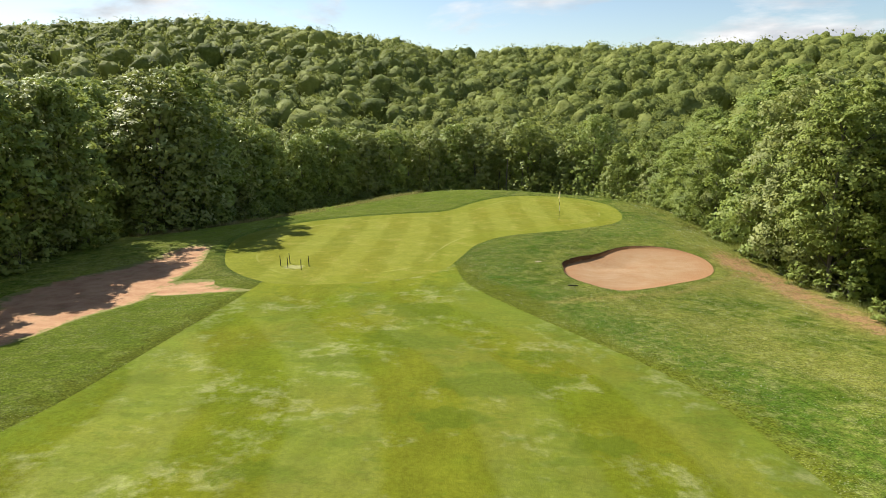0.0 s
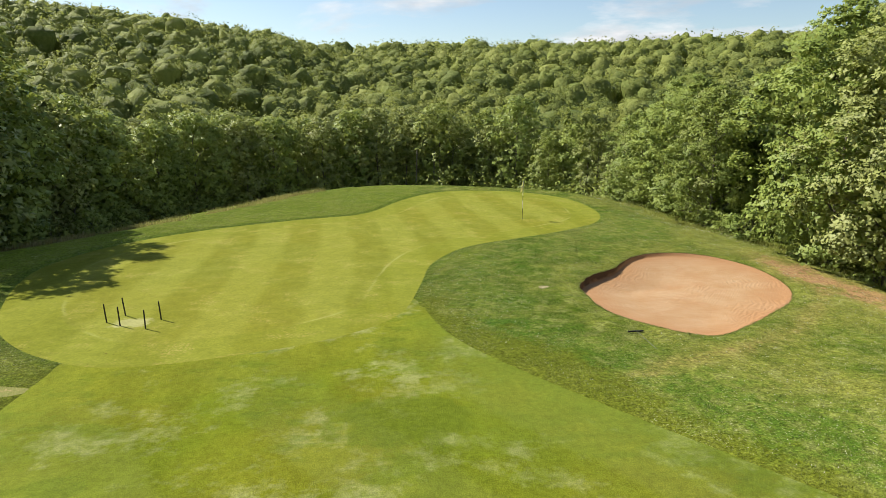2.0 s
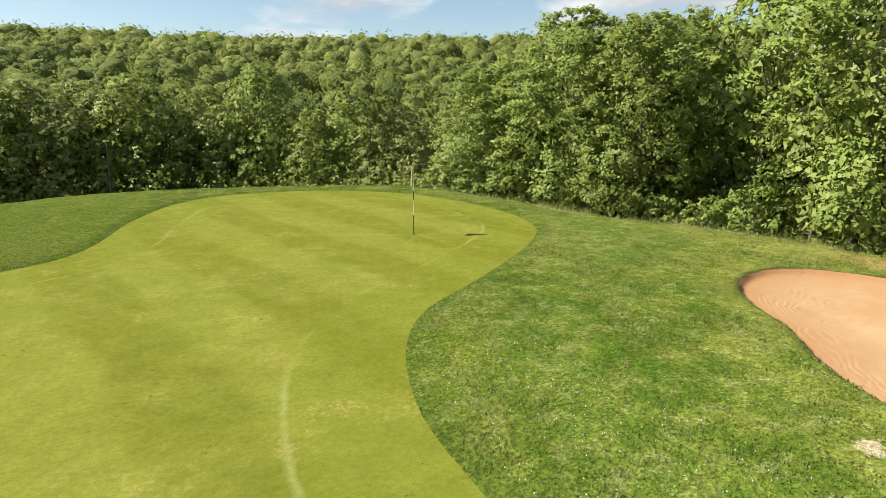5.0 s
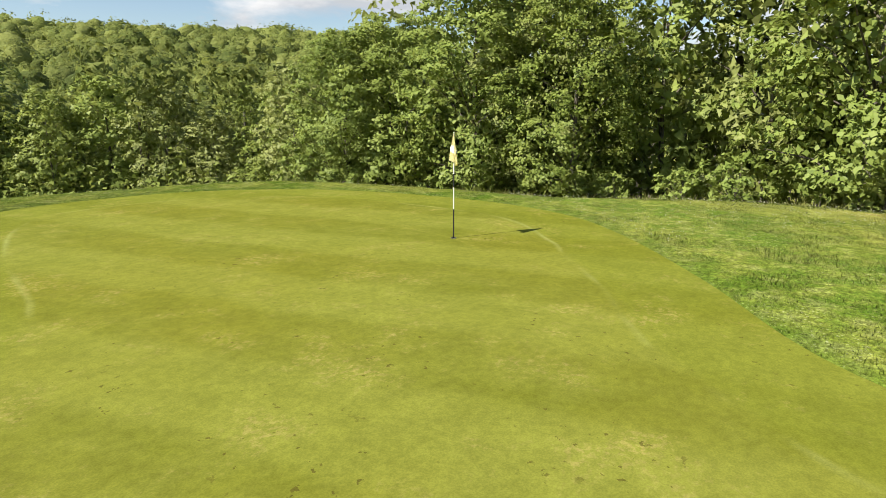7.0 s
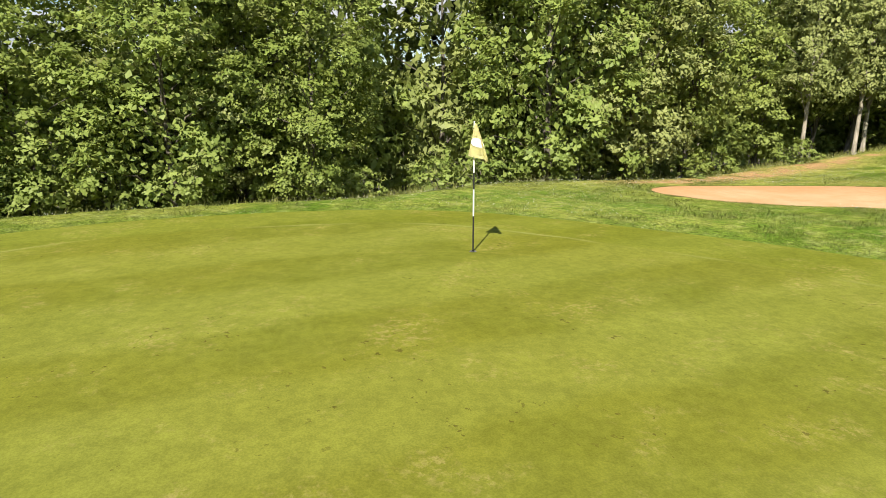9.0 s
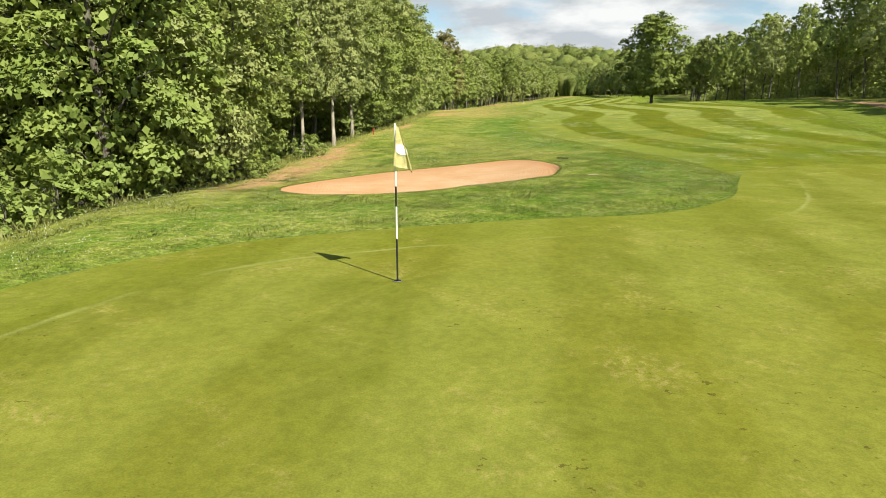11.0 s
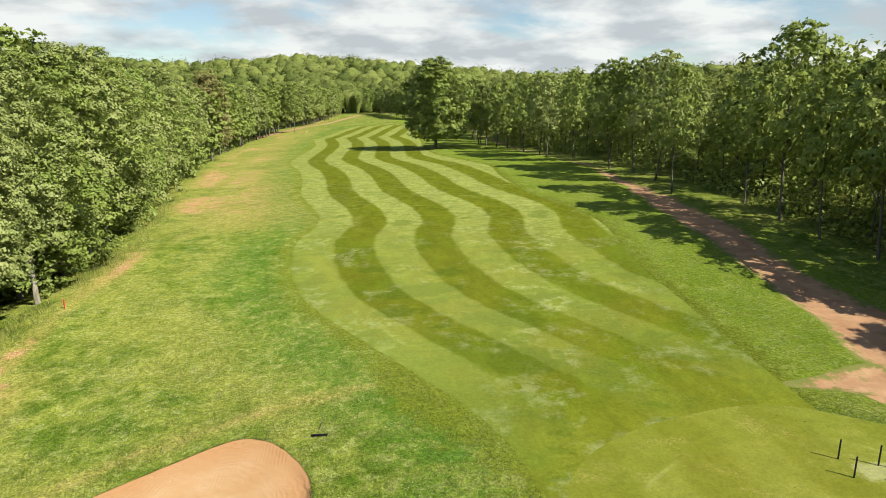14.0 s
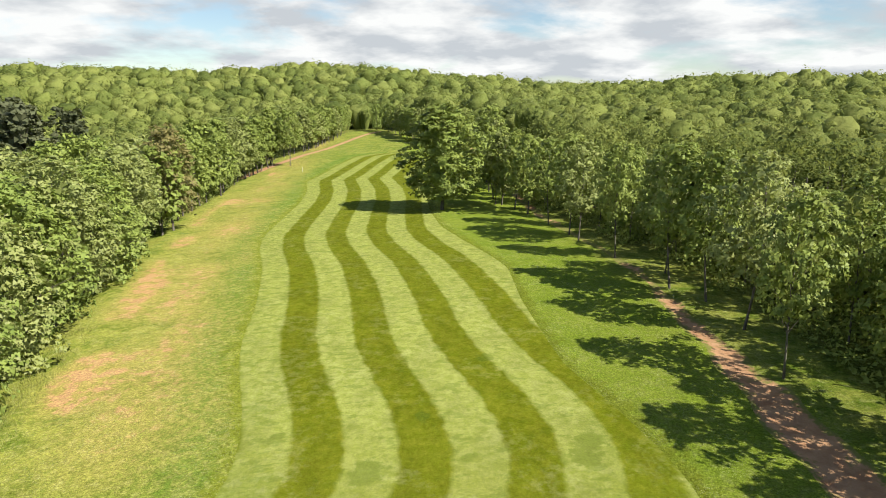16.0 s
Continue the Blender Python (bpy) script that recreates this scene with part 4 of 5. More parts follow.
WEST_LINE = [(-24.5, -125, 13), (-23.5, -110, 12.5), (-25.2, -90, 12.2), (-26.8, -76, 13.2), (-28, -66, 13.2), (-28.4, -55, 13.2), (-28, -45, 13), (-28, -36, 12.8), (-28.6, -28, 12), (-29.6, -22, 10.8), (-30, -15, 10.6), (-29.5, -6, 10.5)]


def row(line, models, gap, shift, up=0.0, jitter=0.6, slim=1.0):
    for x, y, top in along_line(line, gap, rng, shift, jitter):
        if 8 < x < 14.6 and -8.6 < y < -5.4:
            continue
        if models is BUSHES:
            plant(BUSHES[rng.integers(len(BUSHES))], x, y, ground_at(x, y) + rng.uniform(1.1, 2.4), rng.uniform(0, 6.28))
            continue
        some = FAR_TREES if y < -92 else models
        plant(some[rng.integers(len(some))], x, y, top + up + rng.normal(0, 0.85), rng.uniform(0, 6.28), slim=slim)


row(EAST_LINE[:4], NEAR_TREES[:3], 3.3, 0.6, -0.6)
row(EAST_LINE[3:-1], [NEAR_TREES[1], NEAR_TREES[3], NEAR_TREES[4], NEAR_TREES[1], NEAR_TREES[2]], 3.1, 0.3, -0.4)
row(EAST_LINE, MID_TREES[3:], 4.0, -3.8, 0.2)
row([(13.2, -21, 10.4), *EAST_SOUTH[:4]], NEAR_TREES[3:5] + NEAR_TREES[:1], 3.6, -1.2, -0.4)
for x, y, top in ((11.4, -22.6, 10.2), (10.9, -25.6, 10.8), (11.4, -27.0, 9.8), (11.9, -31.6, 11.2)):
    plant(NEAR_TREES[5], x, y, top, x * 9 + y, slim=0.9)
row(EAST_SOUTH[3:], MID_TREES[2:], 4.0, -0.6, -0.3)
row(EAST_SOUTH, MID_TREES, 4.6, -5.0, 0.2)
row(NORTH_LINE, MID_TREES[3:], 3.3, -0.5, -0.2)
row(NORTH_LINE, MID_TREES[3:], 4.2, -5.0, 0.2)
row(NORTH_LINE, BUSHES, 2.6, 1.3, -20)
row(EAST_LINE, BUSHES, 2.8, 2.0, -20)
row([(-30.2, -24, 0), (-30.3, -15, 0), (-29.8, -5, 0)], BUSHES, 2.4, 0.6, -20)
row(WEST_LINE, MID_TREES[:3], 5.2, -0.6, -0.4, 0.9, 0.82)
row(WEST_LINE[2:], BUSHES, 3.6, -6.5, 0, 0.9)
row(WEST_LINE[8:], MID_TREES[3:], 3.4, -2.2, -0.4)
row(WEST_LINE, MID_TREES[:3], 5.6, -5.2, -1.2, 0.9, 0.82)
row(WEST_LINE, MID_TREES[3:], 5.2, -9.8, -1.4)
row([(-33, -165, 14), (-30, -145, 13), (-26, -128, 13)], MID_TREES[:3], 4.4, 0)
row([(22, -182, 14), (17, -205, 14), (12, -240, 15), (7, -280, 16)], MID_TREES, 4.8, 0)
row([(-10, -285, 16), (-17, -240, 15), (-31, -203, 14), (-34, -170, 14)], MID_TREES, 4.8, 0)
plant(MID_TREES[5], -28.0, 0.8, 11.4, 2.0)
plant(MID_TREES[4], -28.4, -2.8, 11.0, 4.0)
# a lone oak at the fairway's side, a pair opposite, and one yellow-green crown far down the hole
plant(BROWN, 19.0, -98.0, 14.0, 0.7)
for x, y, top in ((38, -104, 16.5), (42, -108, 17.5), (47, -106, 16.8), (52, -111, 17.2), (45, -114, 17.8), (57, -107, 16.0), (36, -112, 16.2)):
    plant(PINE, x, y, top, x + y)
for x, y, top, k in ((-14.9, -103.2, 16.4, 5), (-22.7, -105.4, 12.5, 0), (14.6, -170.4, 15, 0), (19.2, -172.5, 15.5, 1), (-5.5, -296, 16.5, 3)):
    plant(LONE if k == 5 else MID_TREES[k], x, y, top, 1.3 + x, slim=1.1 if k == 5 else 0.85)
for t in NEAR_TREES + MID_TREES + FAR_TREES + BUSHES + [LONE, BROWN, PINE]:
    for o in (*t.children_recursive, t):
        bpy.data.objects.remove(o)


# ---- woods beyond ----
def woodland():
    """Crowns of the closed woods: clumps of leaf tufts, coarser with distance, and stems where one can look in."""
    rng = np.random.default_rng(8)
    places = []
    for spacing, near, far, tufts, size in ((4.8, 0, 75, 264, 0.36), (5.8, 75, 170, 120, 0.52), (7.0, 170, 330, 84, 0.74), (9.0, 330, 540, 60, 0.95)):
        n = int(1520 / spacing)
        a, b = np.meshgrid(np.arange(n), np.arange(n))
        x = (a.ravel() - n / 2 + 0.5 * (b.ravel() % 2)) * spacing + rng.normal(0, spacing * 0.42, n * n)
        y = (b.ravel() - n / 2) * spacing * 0.9 - 30 + rng.normal(0, spacing * 0.42, n * n)
        d = np.hypot(x + 8, y + np.clip(-y, 0, 60))
        keep = (d >= near) & (d < far) & (np.abs(x) < 640) & (y < 660) & (y > -740)
        bearing = np.degrees(np.arctan2(x + 8, y + 12))
        seen = ((bearing > -46) & (bearing < 64)) | (np.abs(bearing) > 134) | (d < 75)
        keep &= seen
        span, turn = np.hypot(x + 8, y + 40), np.degrees(np.arctan2(x + 8, y + 40)) % 360
        keep &= span < np.interp(turn, RIDGE_BEARING, RIDGE_FAR) + 40
        x, y = x[keep], y[keep]
        out = distance(x, y, OPEN_LINE)[0] < (-7.5 if spacing < 5 else -12.0)
        x, y = x[out], y[out]
        thin = (x < -29) & (x > -62) & (y > -95) & (y < -8) & (rng.uniform(0, 1, len(x)) < 0.2)
        x, y = x[~thin], y[~thin]
        clear = np.hypot(x - 46, y + 109) > 11
        x, y = x[clear], y[clear]
        places.append((x, y, tufts, size, spacing))
    parts, stems, tones, outs = [], [], [], []
    # a crown's body: lumpy rings round an upright axis, the lowest one on the ground
    spokes, tilt = 8, np.radians([-40, -5, 28, 60])
    rings = len(tilt)
    i, j = np.meshgrid(np.arange(rings - 1), np.arange(spokes), indexing="ij")
    k = (j + 1) % spokes
    a, b, c, e = i * spokes + j, i * spokes + k, (i + 1) * spokes + k, (i + 1) * spokes + j
    last = (rings - 1) * spokes
    cap = np.stack([last + np.arange(spokes), last + (np.arange(spokes) + 1) % spokes, np.full(spokes, rings * spokes)], 1)
    body = np.concatenate([np.stack([a, b, c], -1).reshape(-1, 3), np.stack([a, c, e], -1).reshape(-1, 3), cap])
    for x, y, tufts, size, spacing in places:
        z = land(x, y)
        n = len(x)
        wide = spacing * rng.uniform(0.42, 0.86, n)
        high = 5.8 + 1.4 * wide + rng.uniform(-1.5, 1.5, n) + 3.4 * (value_noise(x / 14, y / 14, 6) - 0.5)
        high = high - 1.8 * ease((-33 - x) / 8) * ease((x + 110) / 30) * ease((-10 - y) / 10) * ease((y + 160) / 30)
        tall = np.minimum(high * 0.75, wide * rng.uniform(0.70, 1.25, n))
        foot = z + high - tall
        stretch = np.stack([wide, wide, tall], 1)
        tone = np.clip(rng.uniform(0, 1, n) * 0.85 + 0.7 * (value_noise(x / 26, y / 26, 16) - 0.4), 0, 1)
        spin = rng.uniform(0, 6.28, (n, 1, 1)) + np.arange(spokes) * 2 * np.pi / spokes + np.array([0, 0.4, 0, 0.4])[None, :, None]
        ring = np.broadcast_to(tilt[None, :, None], spin.shape)
        way = np.stack([np.cos(ring) * np.cos(spin), np.cos(ring) * np.sin(spin), np.sin(ring)], 3).reshape(n, -1, 3)
        way = np.concatenate([way, np.broadcast_to([[[0, 0, 1.0]]], (n, 1, 3))], 1)
        shell = way * rng.uniform(0.62, 1.05, (n, way.shape[1], 1)) * stretch[:, None] * 0.90 + np.stack([x, y, foot], 1)[:, None]
        shell[:, :spokes, :2] = shell[:, :spokes, :2] * 0.35 + np.stack([x, y], 1)[:, None] * 0.65
        shell[:, :spokes, 2] = z[:, None] - 0.3
        f = (np.arange(n)[:, None, None] * way.shape[1] + body[None]).reshape(-1, 3)
        if spacing > 5:
            parts.append((shell.reshape(-1, 3), f))
            tones.append(np.repeat(tone, way.shape[1]))
            flat = shell.reshape(-1, 3)
            side = np.cross(flat[f[:, 1]] - flat[f[:, 0]], flat[f[:, 2]] - flat[f[:, 0]])
            own = np.zeros_like(flat)
            for corner_no in range(3):
                np.add.at(own, f[:, corner_no], side)
            own /= np.linalg.norm(own, axis=1, keepdims=True) + 1e-9
            outs.append(own + [0, 0, 0.12])
        # tufts of leaves, gathered in rounded lumps on its skin
        lumps = 12
        d = rng.normal(0, 1, (n, lumps, 3))
        d[..., 2] = np.abs(d[..., 2]) * 0.95 - 0.2
        d /= np.linalg.norm(d, axis=2, keepdims=True)
        big = wide[:, None] * rng.uniform(0.20, 0.38, (n, lumps))
        c = d * rng.uniform(0.62, 1.00, (n, lumps, 1)) * stretch[:, None] + np.stack([x, y, foot], 1)[:, None]
        each = tufts // lumps
        u = rng.normal(0, 1, (n, lumps, each, 3)) + 0.9 * d[:, :, None] + [0, 0, 0.35]
        u /= np.linalg.norm(u, axis=3, keepdims=True)
        c = c[:, :, None] + u * (big[..., None] * rng.uniform(0.75, 1.05, (n, lumps, each)))[..., None]
        v, f = leaves(c.reshape(-1, 3), (u + [0, 0, 0.2]).reshape(-1, 3), size, rng, 0.30, 3)
        parts.append((v, f))
        tones.append(np.repeat(tone, lumps * each * 3))
        shade = u * 0.62 + d[:, :, None] * 0.34 + rng.normal(0, 0.30, u.shape) + [0, 0, 0.22]
        outs.append(np.repeat(shade.reshape(-1, 3), 3, 0))
        if spacing < 5:
            for i in range(n):
                stems.append(tube([(x[i], y[i], z[i] - 0.3), (x[i] + 0.2, y[i], z[i] + high[i] * 0.6)], [0.13, 0.07], 5))
    v, f = join(parts)
    me = make_mesh("woodland", v, f, WOODS)
    out = np.concatenate(outs)
    out /= np.linalg.norm(out, axis=1, keepdims=True)
    me.attributes.new("custom_normal", "FLOAT_VECTOR", "POINT").data.foreach_set("vector", out.astype(np.float32).ravel())
    me.attributes.new("tone", "FLOAT", "POINT").data.foreach_set("value", np.concatenate(tones).astype(np.float32))
    tagged(new("woodland", me), "dense green oak woods covering the hills", "woods", kind="stuff")
    v, f = join(stems)
    tagged(new("woodland_stems", make_mesh("woodland_stems", v, f, BARK)), "thin grey-brown oak stems inside the wood", "woods", kind="stuff")


woodland()


def undergrowth():
    """Saplings and scrub that close the wood's edge at the height of the eye."""
    rng = np.random.default_rng(17)
    n = 420000
    x, y = rng.uniform(-52, 36, n), rng.uniform(-150, 60, n)
    deep = -distance(x, y, OPEN_LINE)[0]
    keep = (deep > 3.0) & (deep < 17) & (value_noise(x / 2.5, y / 2.5, 23) > 0.35)
    x, y, deep = x[keep], y[keep], deep[keep]
    z = land(x, y) + rng.uniform(0.05, 1, len(x)) ** 1.5 * np.clip((deep - 2) * 0.8, 0.6, 3.6)
    way = rng.normal(0, 0.6, (len(x), 3)) + [0, 0, 0.7]
    v, f = leaves(np.stack([x, y, z], 1), way, 0.26, rng, 0.4, 3)
    tagged(new("undergrowth", leafy_mesh("undergrowth", v, f, LEAVES[0], way / np.linalg.norm(way, axis=1, keepdims=True), 0.5)), "leafy scrub under the oaks", "undergrowth", kind="stuff")


undergrowth()

# ---- things ----
def part(name, bm, material, parent, label=""):
    me = bpy.data.meshes.new(name)
    bm.to_mesh(me)
    bm.free()
    me.materials.append(material)
    ob = new(name, me)
    ob.parent = parent
    return tagged(ob, label)


def rod(r1, r2, z0, z1, sides=12):
    bm = bmesh.new()
    bmesh.ops.create_cone(bm, cap_ends=True, segments=sides, radius1=r1, radius2=r2, depth=z1 - z0, matrix=Matrix.Translation((0, 0, (z0 + z1) / 2)))
    return bm


def block(x, y, z, at=(0, 0, 0), bevel=0.0):
    bm = bmesh.new()
    bmesh.ops.create_cube(bm, size=1.0, matrix=Matrix.Translation(at) @ Matrix.Diagonal((x, y, z, 1)))
    if bevel:
        bmesh.ops.bevel(bm, geom=bm.edges[:], offset=bevel, segments=2, affect="EDGES")
    return bm


WHITE, BLACK = plain("white_paint", (0.78, 0.77, 0.72)), plain("black_paint", (0.02, 0.02, 0.022))
YELLOW, RED = plain("yellow_cloth", (0.84, 0.79, 0.42), 0.8, 0.1), plain("red_paint", (0.55, 0.05, 0.03))
TAN, DARK_HOLE, CUP = plain("weathered_handle", (0.15, 0.15, 0.11)), plain("black_plastic", (0.012, 0.012, 0.013)), plain("cup_plastic", (0.20, 0.20, 0.17))
CLOVER = plain("clover_petals", (0.50, 0.50, 0.40))


thin = YELLOW.node_tree.nodes
glow_through, cloth_mix = thin.new("ShaderNodeBsdfTranslucent"), thin.new("ShaderNodeMixShader")
glow_through.inputs["Color"].default_value = (0.80, 0.76, 0.40, 1)
cloth_mix.inputs[0].default_value = 0.25
YELLOW.node_tree.links.new(thin["Principled BSDF"].outputs[0], cloth_mix.inputs[1])
YELLOW.node_tree.links.new(glow_through.outputs[0], cloth_mix.inputs[2])
YELLOW.node_tree.links.new(cloth_mix.outputs[0], thin["Material Output"].inputs["Surface"])


def flagstick():
    stick = tagged(new("flagstick"), "black and white banded flagstick with limp yellow flag", "flagstick")
    for z0, z1, mat in ((-0.12, 0.60, BLACK), (0.60, 1.04, WHITE), (1.04, 1.31, BLACK), (1.31, 1.56, WHITE), (1.56, 2.13, WHITE)):
        part("pole_section", rod(0.013, 0.013, z0, z1), mat, stick)
    part("ferrule", rod(0.02, 0.016, -0.12, 0.03), DARK_HOLE, stick)

    def cloth(u, v):
        """A flag that hangs down in folds, wider towards its lower corner."""
        out = 0.018 + 0.165 * u * (0.22 + 0.78 * v**0.8)
        fold = 0.125 * math.sin(5.6 * u + 0.3) * (0.08 + 0.92 * v)
        drop = 0.06 * u + 0.50 * v + 0.08 * u * v
        return Vector((-out * 0.92 + fold * 0.35, -out * 0.30 + fold, 2.12 - drop))

    bm = bmesh.new()
    cols, rows = 13, 13
    grid = [bm.verts.new(cloth(i / (cols - 1), j / (rows - 1))) for i in range(cols) for j in range(rows)]
    for i in range(cols - 1):
        for j in range(rows - 1):
            bm.faces.new((grid[i * rows + j], grid[(i + 1) * rows + j], grid[(i + 1) * rows + j + 1], grid[i * rows + j + 1])).smooth = True
    bmesh.ops.solidify(bm, geom=bm.faces[:], thickness=0.005)
    flag = part("flag", bm, YELLOW, stick, "limp pale yellow cloth flag")
    for side in (-1, 1):
        bm = bmesh.new()
        ring = []
        centre = (0.52, 0.55)
        way = (cloth(0.53, 0.55) - cloth(0.52, 0.55)).cross(cloth(0.52, 0.56) - cloth(0.52, 0.55)).normalized() * 0.009 * side
        for k in range(20):
            a = k * math.pi / 10
            ring.append(bm.verts.new(cloth(centre[0] + 0.28 * math.cos(a), centre[1] + 0.13 * math.sin(a)) + way))
        hub = bm.verts.new(cloth(*centre) + way)
        for k in range(20):
            bm.faces.new((hub, ring[k], ring[(k + 1) % 20]))
        part("round_emblem", bm, WHITE, flag, "white round printed emblem")
    return stick


flagstick()
cup = tagged(new("hole_cup"), "dull rim of the hole in the green", "hole")
bm = bmesh.new()
for k in range(24):
    a, b = k * math.pi / 12, (k + 1) * math.pi / 12
    quad_ring = [bm.verts.new((r * math.cos(t), r * math.sin(t), z)) for r, z, t in ((0.054, 0.012, a), (0.063, 0.008, a), (0.063, 0.008, b), (0.054, 0.012, b))]
    bm.faces.new(quad_ring)
    bm.faces.new([bm.verts.new((0.054 * math.cos(t), 0.054 * math.sin(t), z)) for z, t in ((0.012, a), (0.012, b), (-0.1, b), (-0.1, a))])
part("rim", bm, CUP, cup)
# a flat black disc just above the turf stands in for the hole's dark inside
part("well", rod(0.053, 0.053, 0.002, 0.006, 24), DARK_HOLE, cup, "black disc standing in for the shade inside the hole")
cup.location = (0, 0, ground_at(0, 0))
bpy.data.objects["flagstick"].location.z = ground_at(0, 0)

for x, y, lean in ((-16.75, -14.35, 2), (-16.27, -14.7, 1), (-16.42, -13.75, 3), (-15.46, -15.1, 0), (-15.25, -14.3, 2)):
    post = tagged(new("marker_stake"), "thin black stake pushed into the green", "stake", "stakes on the green")
    part("shaft", rod(0.022, 0.020, -0.1, 0.56, 8), BLACK, post)
    part("cap", rod(0.020, 0.010, 0.56, 0.58, 8), BLACK, post)
    post.matrix_world = pose(x, y, ground_at(x, y), lean, -lean, 0)


def rake():
    tool = tagged(new("bunker_rake"), "bunker rake with black head lying in the rough", "rake")
    part("head", block(0.46, 0.05, 0.035, (0, 0, 0.03), 0.01), DARK_HOLE, tool, "black plastic rake head")
    for k in range(9):
        part("tine", block(0.014, 0.012, 0.06, (-0.20 + k * 0.05, -0.03, 0.02)), DARK_HOLE, tool)
    bm = rod(0.007, 0.006, 0.0, 1.5, 8)
    bmesh.ops.transform(bm, matrix=Matrix.Translation((0, 0.03, 0.05)) @ Matrix.Rotation(radians(-91), 4, "X"), verts=bm.verts)
    part("handle", bm, TAN, tool, "long thin grey handle")
    tool.matrix_world = pose(-1.92, -17.8, ground_at(-1.92, -17.8) + 0.045, 0, 0, 178)


rake()
for x, y, mat, high, text in ((9.8, -29.6, RED, 0.45, "short red stake at the edge of the rough"), (10.3, -158.3, WHITE, 1.0, "short white distance post beside the fairway")):
    stake = tagged(new("course_stake"), text, "stake")
    part("shaft", rod(0.03, 0.028, -0.1, high, 10), mat, stake)
    part("cap", rod(0.028, 0.012, high, high + 0.03, 10), mat, stake)
    stake.location = (x, y, ground_at(x, y))


def far_house():
    """A small white house that stands out of the woods on the southern ridge."""
    house = tagged(new("house"), "small white house with a dark roof among far trees", "house")
    part("wall", block(7.0, 6.0, 6.0, (0, 0, 3.0)), WHITE, house)
    bm = bmesh.new()
    ends = [[bm.verts.new((sx * 3.9, y, z)) for y, z in ((-3.5, 5.8), (3.5, 5.8), (0, 8.4))] for sx in (-1, 1)]
    bm.faces.new(ends[0]), bm.faces.new(ends[1][::-1])
    for k in range(3):
        bm.faces.new((ends[0][k], ends[1][k], ends[1][(k + 1) % 3], ends[0][(k + 1) % 3]))
    bmesh.ops.recalc_face_normals(bm, faces=bm.faces[:])
    part("roof", bm, TAN, house, "grey pitched roof")
    for x in (-2, 2):
        window = part("window", block(1.0, 0.12, 1.3, (x, 3.02, 4.0)), DARK_HOLE, house, "dark window")
    house.matrix_world = pose(125, -491, ground_at(125, -491) + 1.5, 0, 0, 15)


far_house()


# ---- blades of the taller grass ----
def meadow():
    """Upright blades over the rough nearest the green, denser along its edges."""
    rng = np.random.default_rng(31)
    n = 900000
    x, y = rng.uniform(-12, 14, n), rng.uniform(-30, 14, n)
    d = np.hypot(x + 1, y + 9)
    keep = rng.uniform(0, 1, n) < np.clip(1.15 - d / 22, 0.10, 1)
    x, y = x[keep], y[keep]
    edge = np.full(len(x), 9.0)
    for k in ("bunker", "green", "fairway"):
        inner = distance(x, y, OUTLINES[k])[0]
        edge = np.minimum(edge, -inner)
    keep = (edge > 0.01) & (value_noise(x * 2.1, y * 2.1, 12) > 0.18)
    x, y, edge = x[keep][:330000], y[keep][:330000], edge[keep][:330000]
    n = len(x)
    z = land(x, y) + 0.045 * ease(edge / 0.45) - 0.02
    high = rng.uniform(0.022, 0.065, n) * (0.6 + 0.8 * value_noise(x * 0.9, y * 0.9, 13))
    turn, lean = rng.uniform(0, 2 * np.pi, n), rng.normal(0, 0.5, (n, 2)) * high[:, None]
    w = rng.uniform(0.004, 0.008, n)
    root = np.stack([x, y, z], 1)
    side = np.stack([np.cos(turn) * w, np.sin(turn) * w, 0 * w], 1)
    tip = root + np.stack([lean[:, 0], lean[:, 1], high], 1)
    v = np.stack([root - side, root + side, tip], 1).reshape(-1, 3)
    tagged(new("grass_blades", leafy_mesh("grass_blades", v, np.arange(3 * n).reshape(-1, 3), BLADES, np.tile([[0.0, 0.0, 1.0]], (n, 1)), 0.3)), "blades of long grass in the rough", "grass", kind="stuff")
    # clover heads
    n = 9000
    x, y = rng.uniform(-8, 12, n), rng.uniform(-30, 8, n)
    keep = (value_noise(x * 0.35, y * 0.35, 21) > 0.45)
    for k in ("bunker", "green", "fairway"):
        keep &= distance(x, y, OUTLINES[k])[0] < -0.3
    x, y = x[keep], y[keep]
    z = land(x, y) + rng.uniform(0.08, 0.12, len(x))
    a = np.arange(5) * 2 * np.pi / 5
    r = rng.uniform(0.005, 0.011, (len(x), 1))
    ring = np.stack([x[:, None] + r * np.cos(a), y[:, None] + r * np.sin(a), np.repeat(z[:, None], 5, 1) - 0.008], 2)
    v = np.concatenate([ring, np.stack([x, y, z + 0.012], 1)[:, None]], 1).reshape(-1, 3)
    f = (np.arange(len(x))[:, None, None] * 6 + np.array([[k, (k + 1) % 5, 5] for k in range(5)])[None]).reshape(-1, 3)
    tagged(new("clover_heads", make_mesh("clover_heads", v, f, CLOVER)), "tiny white clover heads in the rough", "clover", kind="stuff")
    # long pale grass at the foot of the trees
    n = 60000
    x, y = rng.uniform(5.5, 16, n), rng.uniform(-62, 12, n)
    back = np.interp(y, (-62, -46, -38, -26, -14, -6, 3, 12), (13.2, 10.8, 9.8, 10.6, 10.4, 9.8, 8.8, 8.0))
    keep = (np.abs(x - back - 0.8) < 1.3 * rng.uniform(0.2, 1, n)) & (value_noise(x * 0.8, y * 0.8, 15) > 0.3)
    x, y = x[keep], y[keep]
    n = len(x)
    high = rng.uniform(0.15, 0.42, n)
    turn, lean = rng.uniform(0, 2 * np.pi, n), rng.normal(0, 0.35, (n, 2)) * high[:, None]
    w = rng.uniform(0.010, 0.022, n)
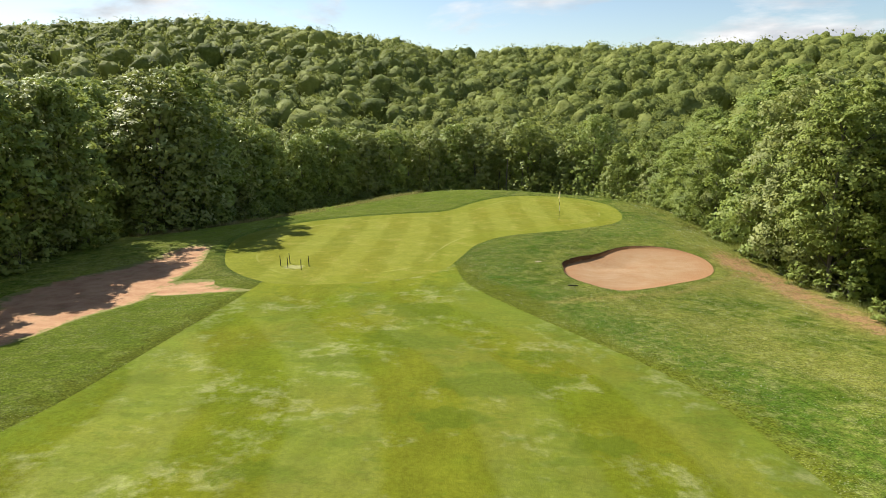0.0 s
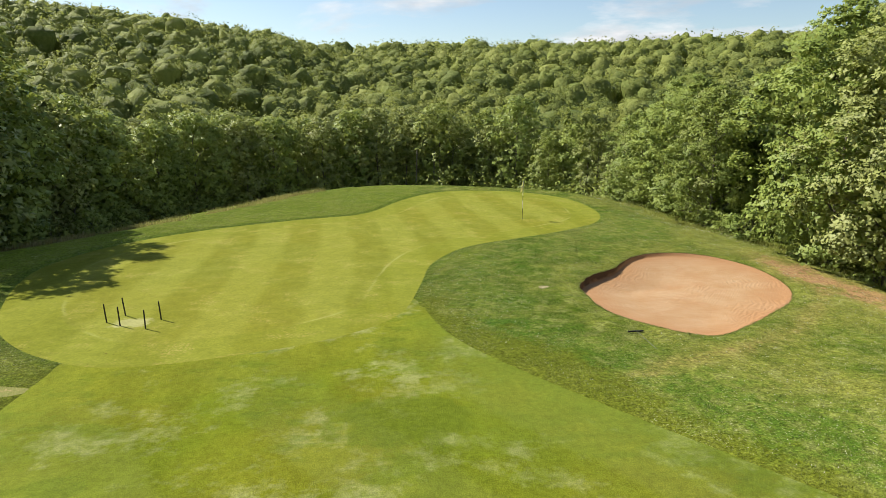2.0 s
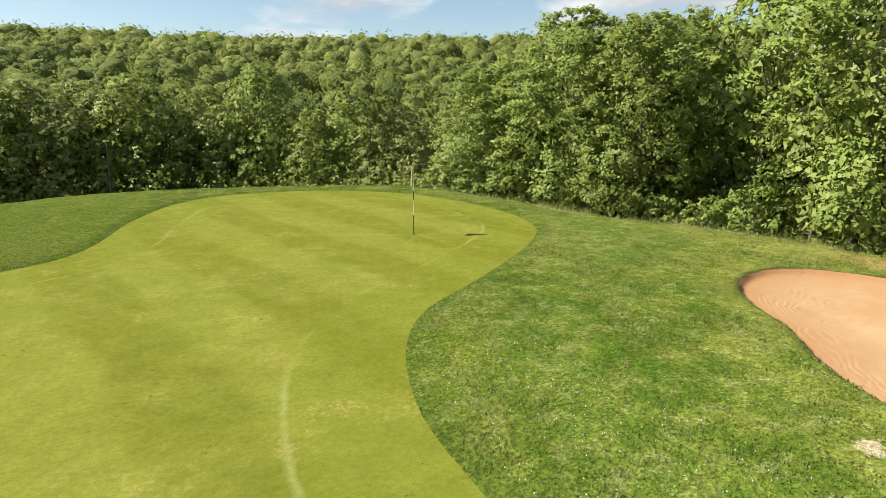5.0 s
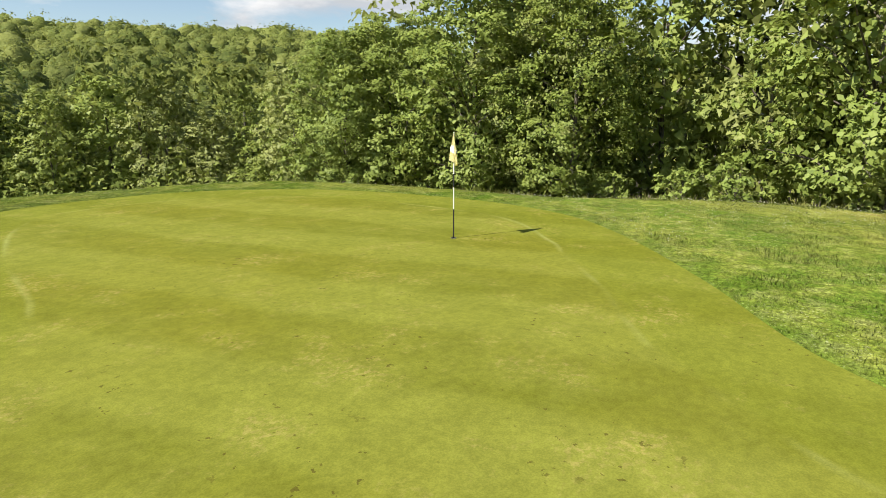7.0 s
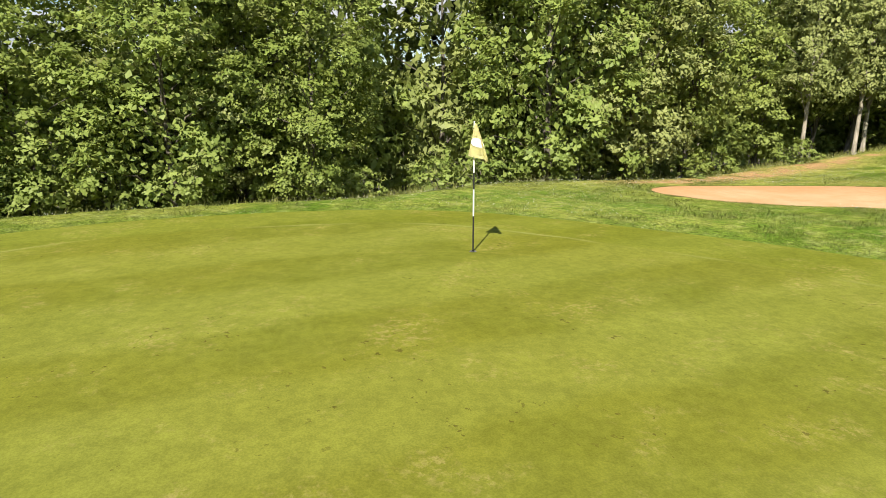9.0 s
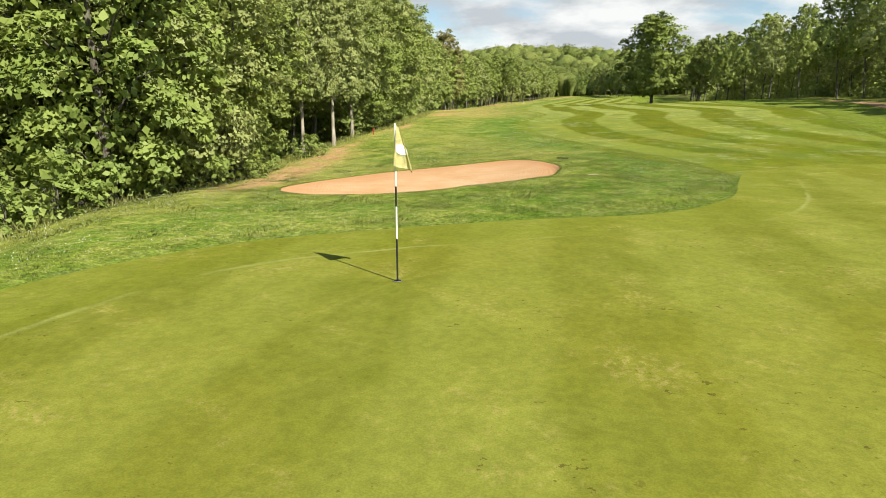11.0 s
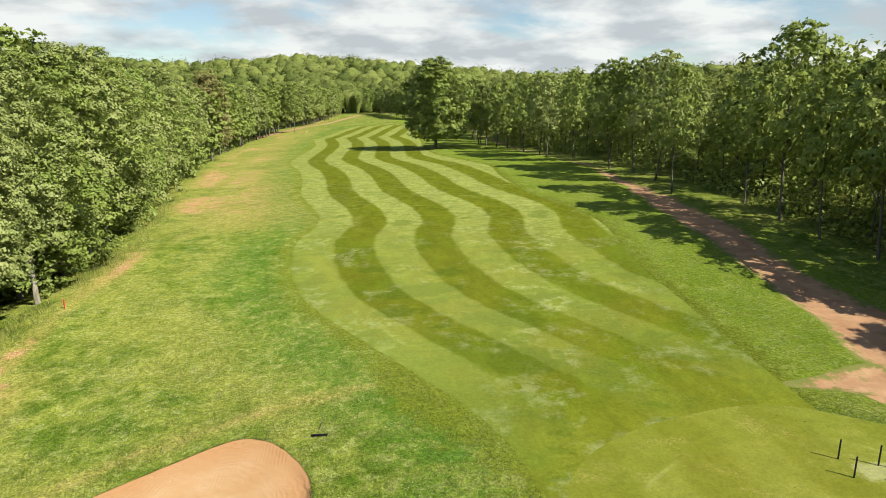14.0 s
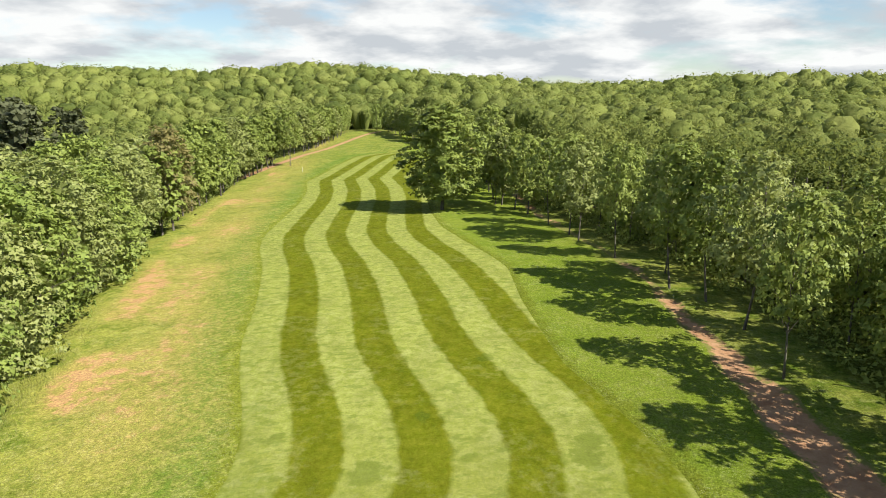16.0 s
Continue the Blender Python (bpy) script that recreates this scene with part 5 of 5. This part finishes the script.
    root = np.stack([x, y, land(x, y) - 0.03], 1)
    side = np.stack([np.cos(turn) * w, np.sin(turn) * w, 0 * w], 1)
    v = np.stack([root - side, root + side, root + np.stack([lean[:, 0], lean[:, 1], high], 1)], 1).reshape(-1, 3)
    tagged(new("long_grass", make_mesh("long_grass", v, np.arange(3 * n).reshape(-1, 3), LONG, smooth=False)), "long pale grass at the foot of the wood", "grass", kind="stuff")

    # weeds gone brown on the bank north of the green
    n = 26000
    rim = RIM_LINE[(RIM_LINE[:, 0] > -32) & (RIM_LINE[:, 1] > -9) & (RIM_LINE[:, 0] < -9)]
    at = rng.uniform(0, len(rim) - 1.001, n)
    i = at.astype(int)
    keep = np.hypot(*(rim[i + 1] - rim[i]).T) < 8
    at, i = at[keep], i[keep]
    p = rim[i] + (rim[i + 1] - rim[i]) * (at - i)[:, None]
    way = (rim[i + 1] - rim[i]) / (np.linalg.norm(rim[i + 1] - rim[i], axis=1, keepdims=True) + 1e-9)
    p = p + np.stack([-way[:, 1], way[:, 0]], 1) * (2.6 + rng.normal(0, 0.9, len(p)))[:, None]
    p = p[(distance(p[:, 0], p[:, 1], RIM_LINE)[0] < -0.25) & (value_noise(p[:, 0] * 0.7, p[:, 1] * 0.7, 19) > 0.48)]
    n = len(p)
    high = rng.uniform(0.10, 0.45, n)
    turn, lean = rng.uniform(0, 2 * np.pi, n), rng.normal(0, 0.3, (n, 2)) * high[:, None]
    w = rng.uniform(0.010, 0.022, n)
    root = np.stack([p[:, 0], p[:, 1], land(p[:, 0], p[:, 1]) - 0.03], 1)
    side = np.stack([np.cos(turn) * w, np.sin(turn) * w, 0 * w], 1)
    v = np.stack([root - side, root + side, root + np.stack([lean[:, 0], lean[:, 1], high], 1)], 1).reshape(-1, 3)
    tagged(new("weeds", make_mesh("weeds", v, np.arange(3 * n).reshape(-1, 3), WEEDS, smooth=False)), "brownish dry weeds on the bank below the green", "weeds", kind="stuff")
    # turf that hangs over the bunker's edge
    n = 15000
    at = rng.uniform(0, len(BUNKER_LINE), n)
    i = at.astype(int) % len(BUNKER_LINE)
    a, b = BUNKER_LINE[i], BUNKER_LINE[(i + 1) % len(BUNKER_LINE)]
    p = a + (b - a) * (at % 1)[:, None]
    inward = np.array([2.6, -12.6]) - p
    inward /= np.linalg.norm(inward, axis=1, keepdims=True)
    ragged = 0.10 * (value_noise(p[:, 0] * 3.0, p[:, 1] * 3.0, 27) - 0.35)
    p = p + inward * (ragged - rng.uniform(0, 0.16, n))[:, None]
    high = rng.uniform(0.018, 0.050, n)
    turn = rng.uniform(0, 2 * np.pi, n)
    w = rng.uniform(0.006, 0.011, n)
    root = np.stack([p[:, 0], p[:, 1], land(p[:, 0], p[:, 1]) - 0.01], 1)
    side = np.stack([np.cos(turn) * w, np.sin(turn) * w, 0 * w], 1)
    bow = inward * (high * rng.uniform(0.1, 1.0, n))[:, None]
    v = np.stack([root - side, root + side, root + np.stack([bow[:, 0], bow[:, 1], high * 0.8], 1)], 1).reshape(-1, 3)
    tagged(new("bunker_fringe", leafy_mesh("bunker_fringe", v, np.arange(3 * n).reshape(-1, 3), BLADES, np.tile([[0.0, 0.0, 1.0]], (n, 1)), 0.3)), "ragged fringe of turf round the bunker", "grass", kind="stuff")


meadow()
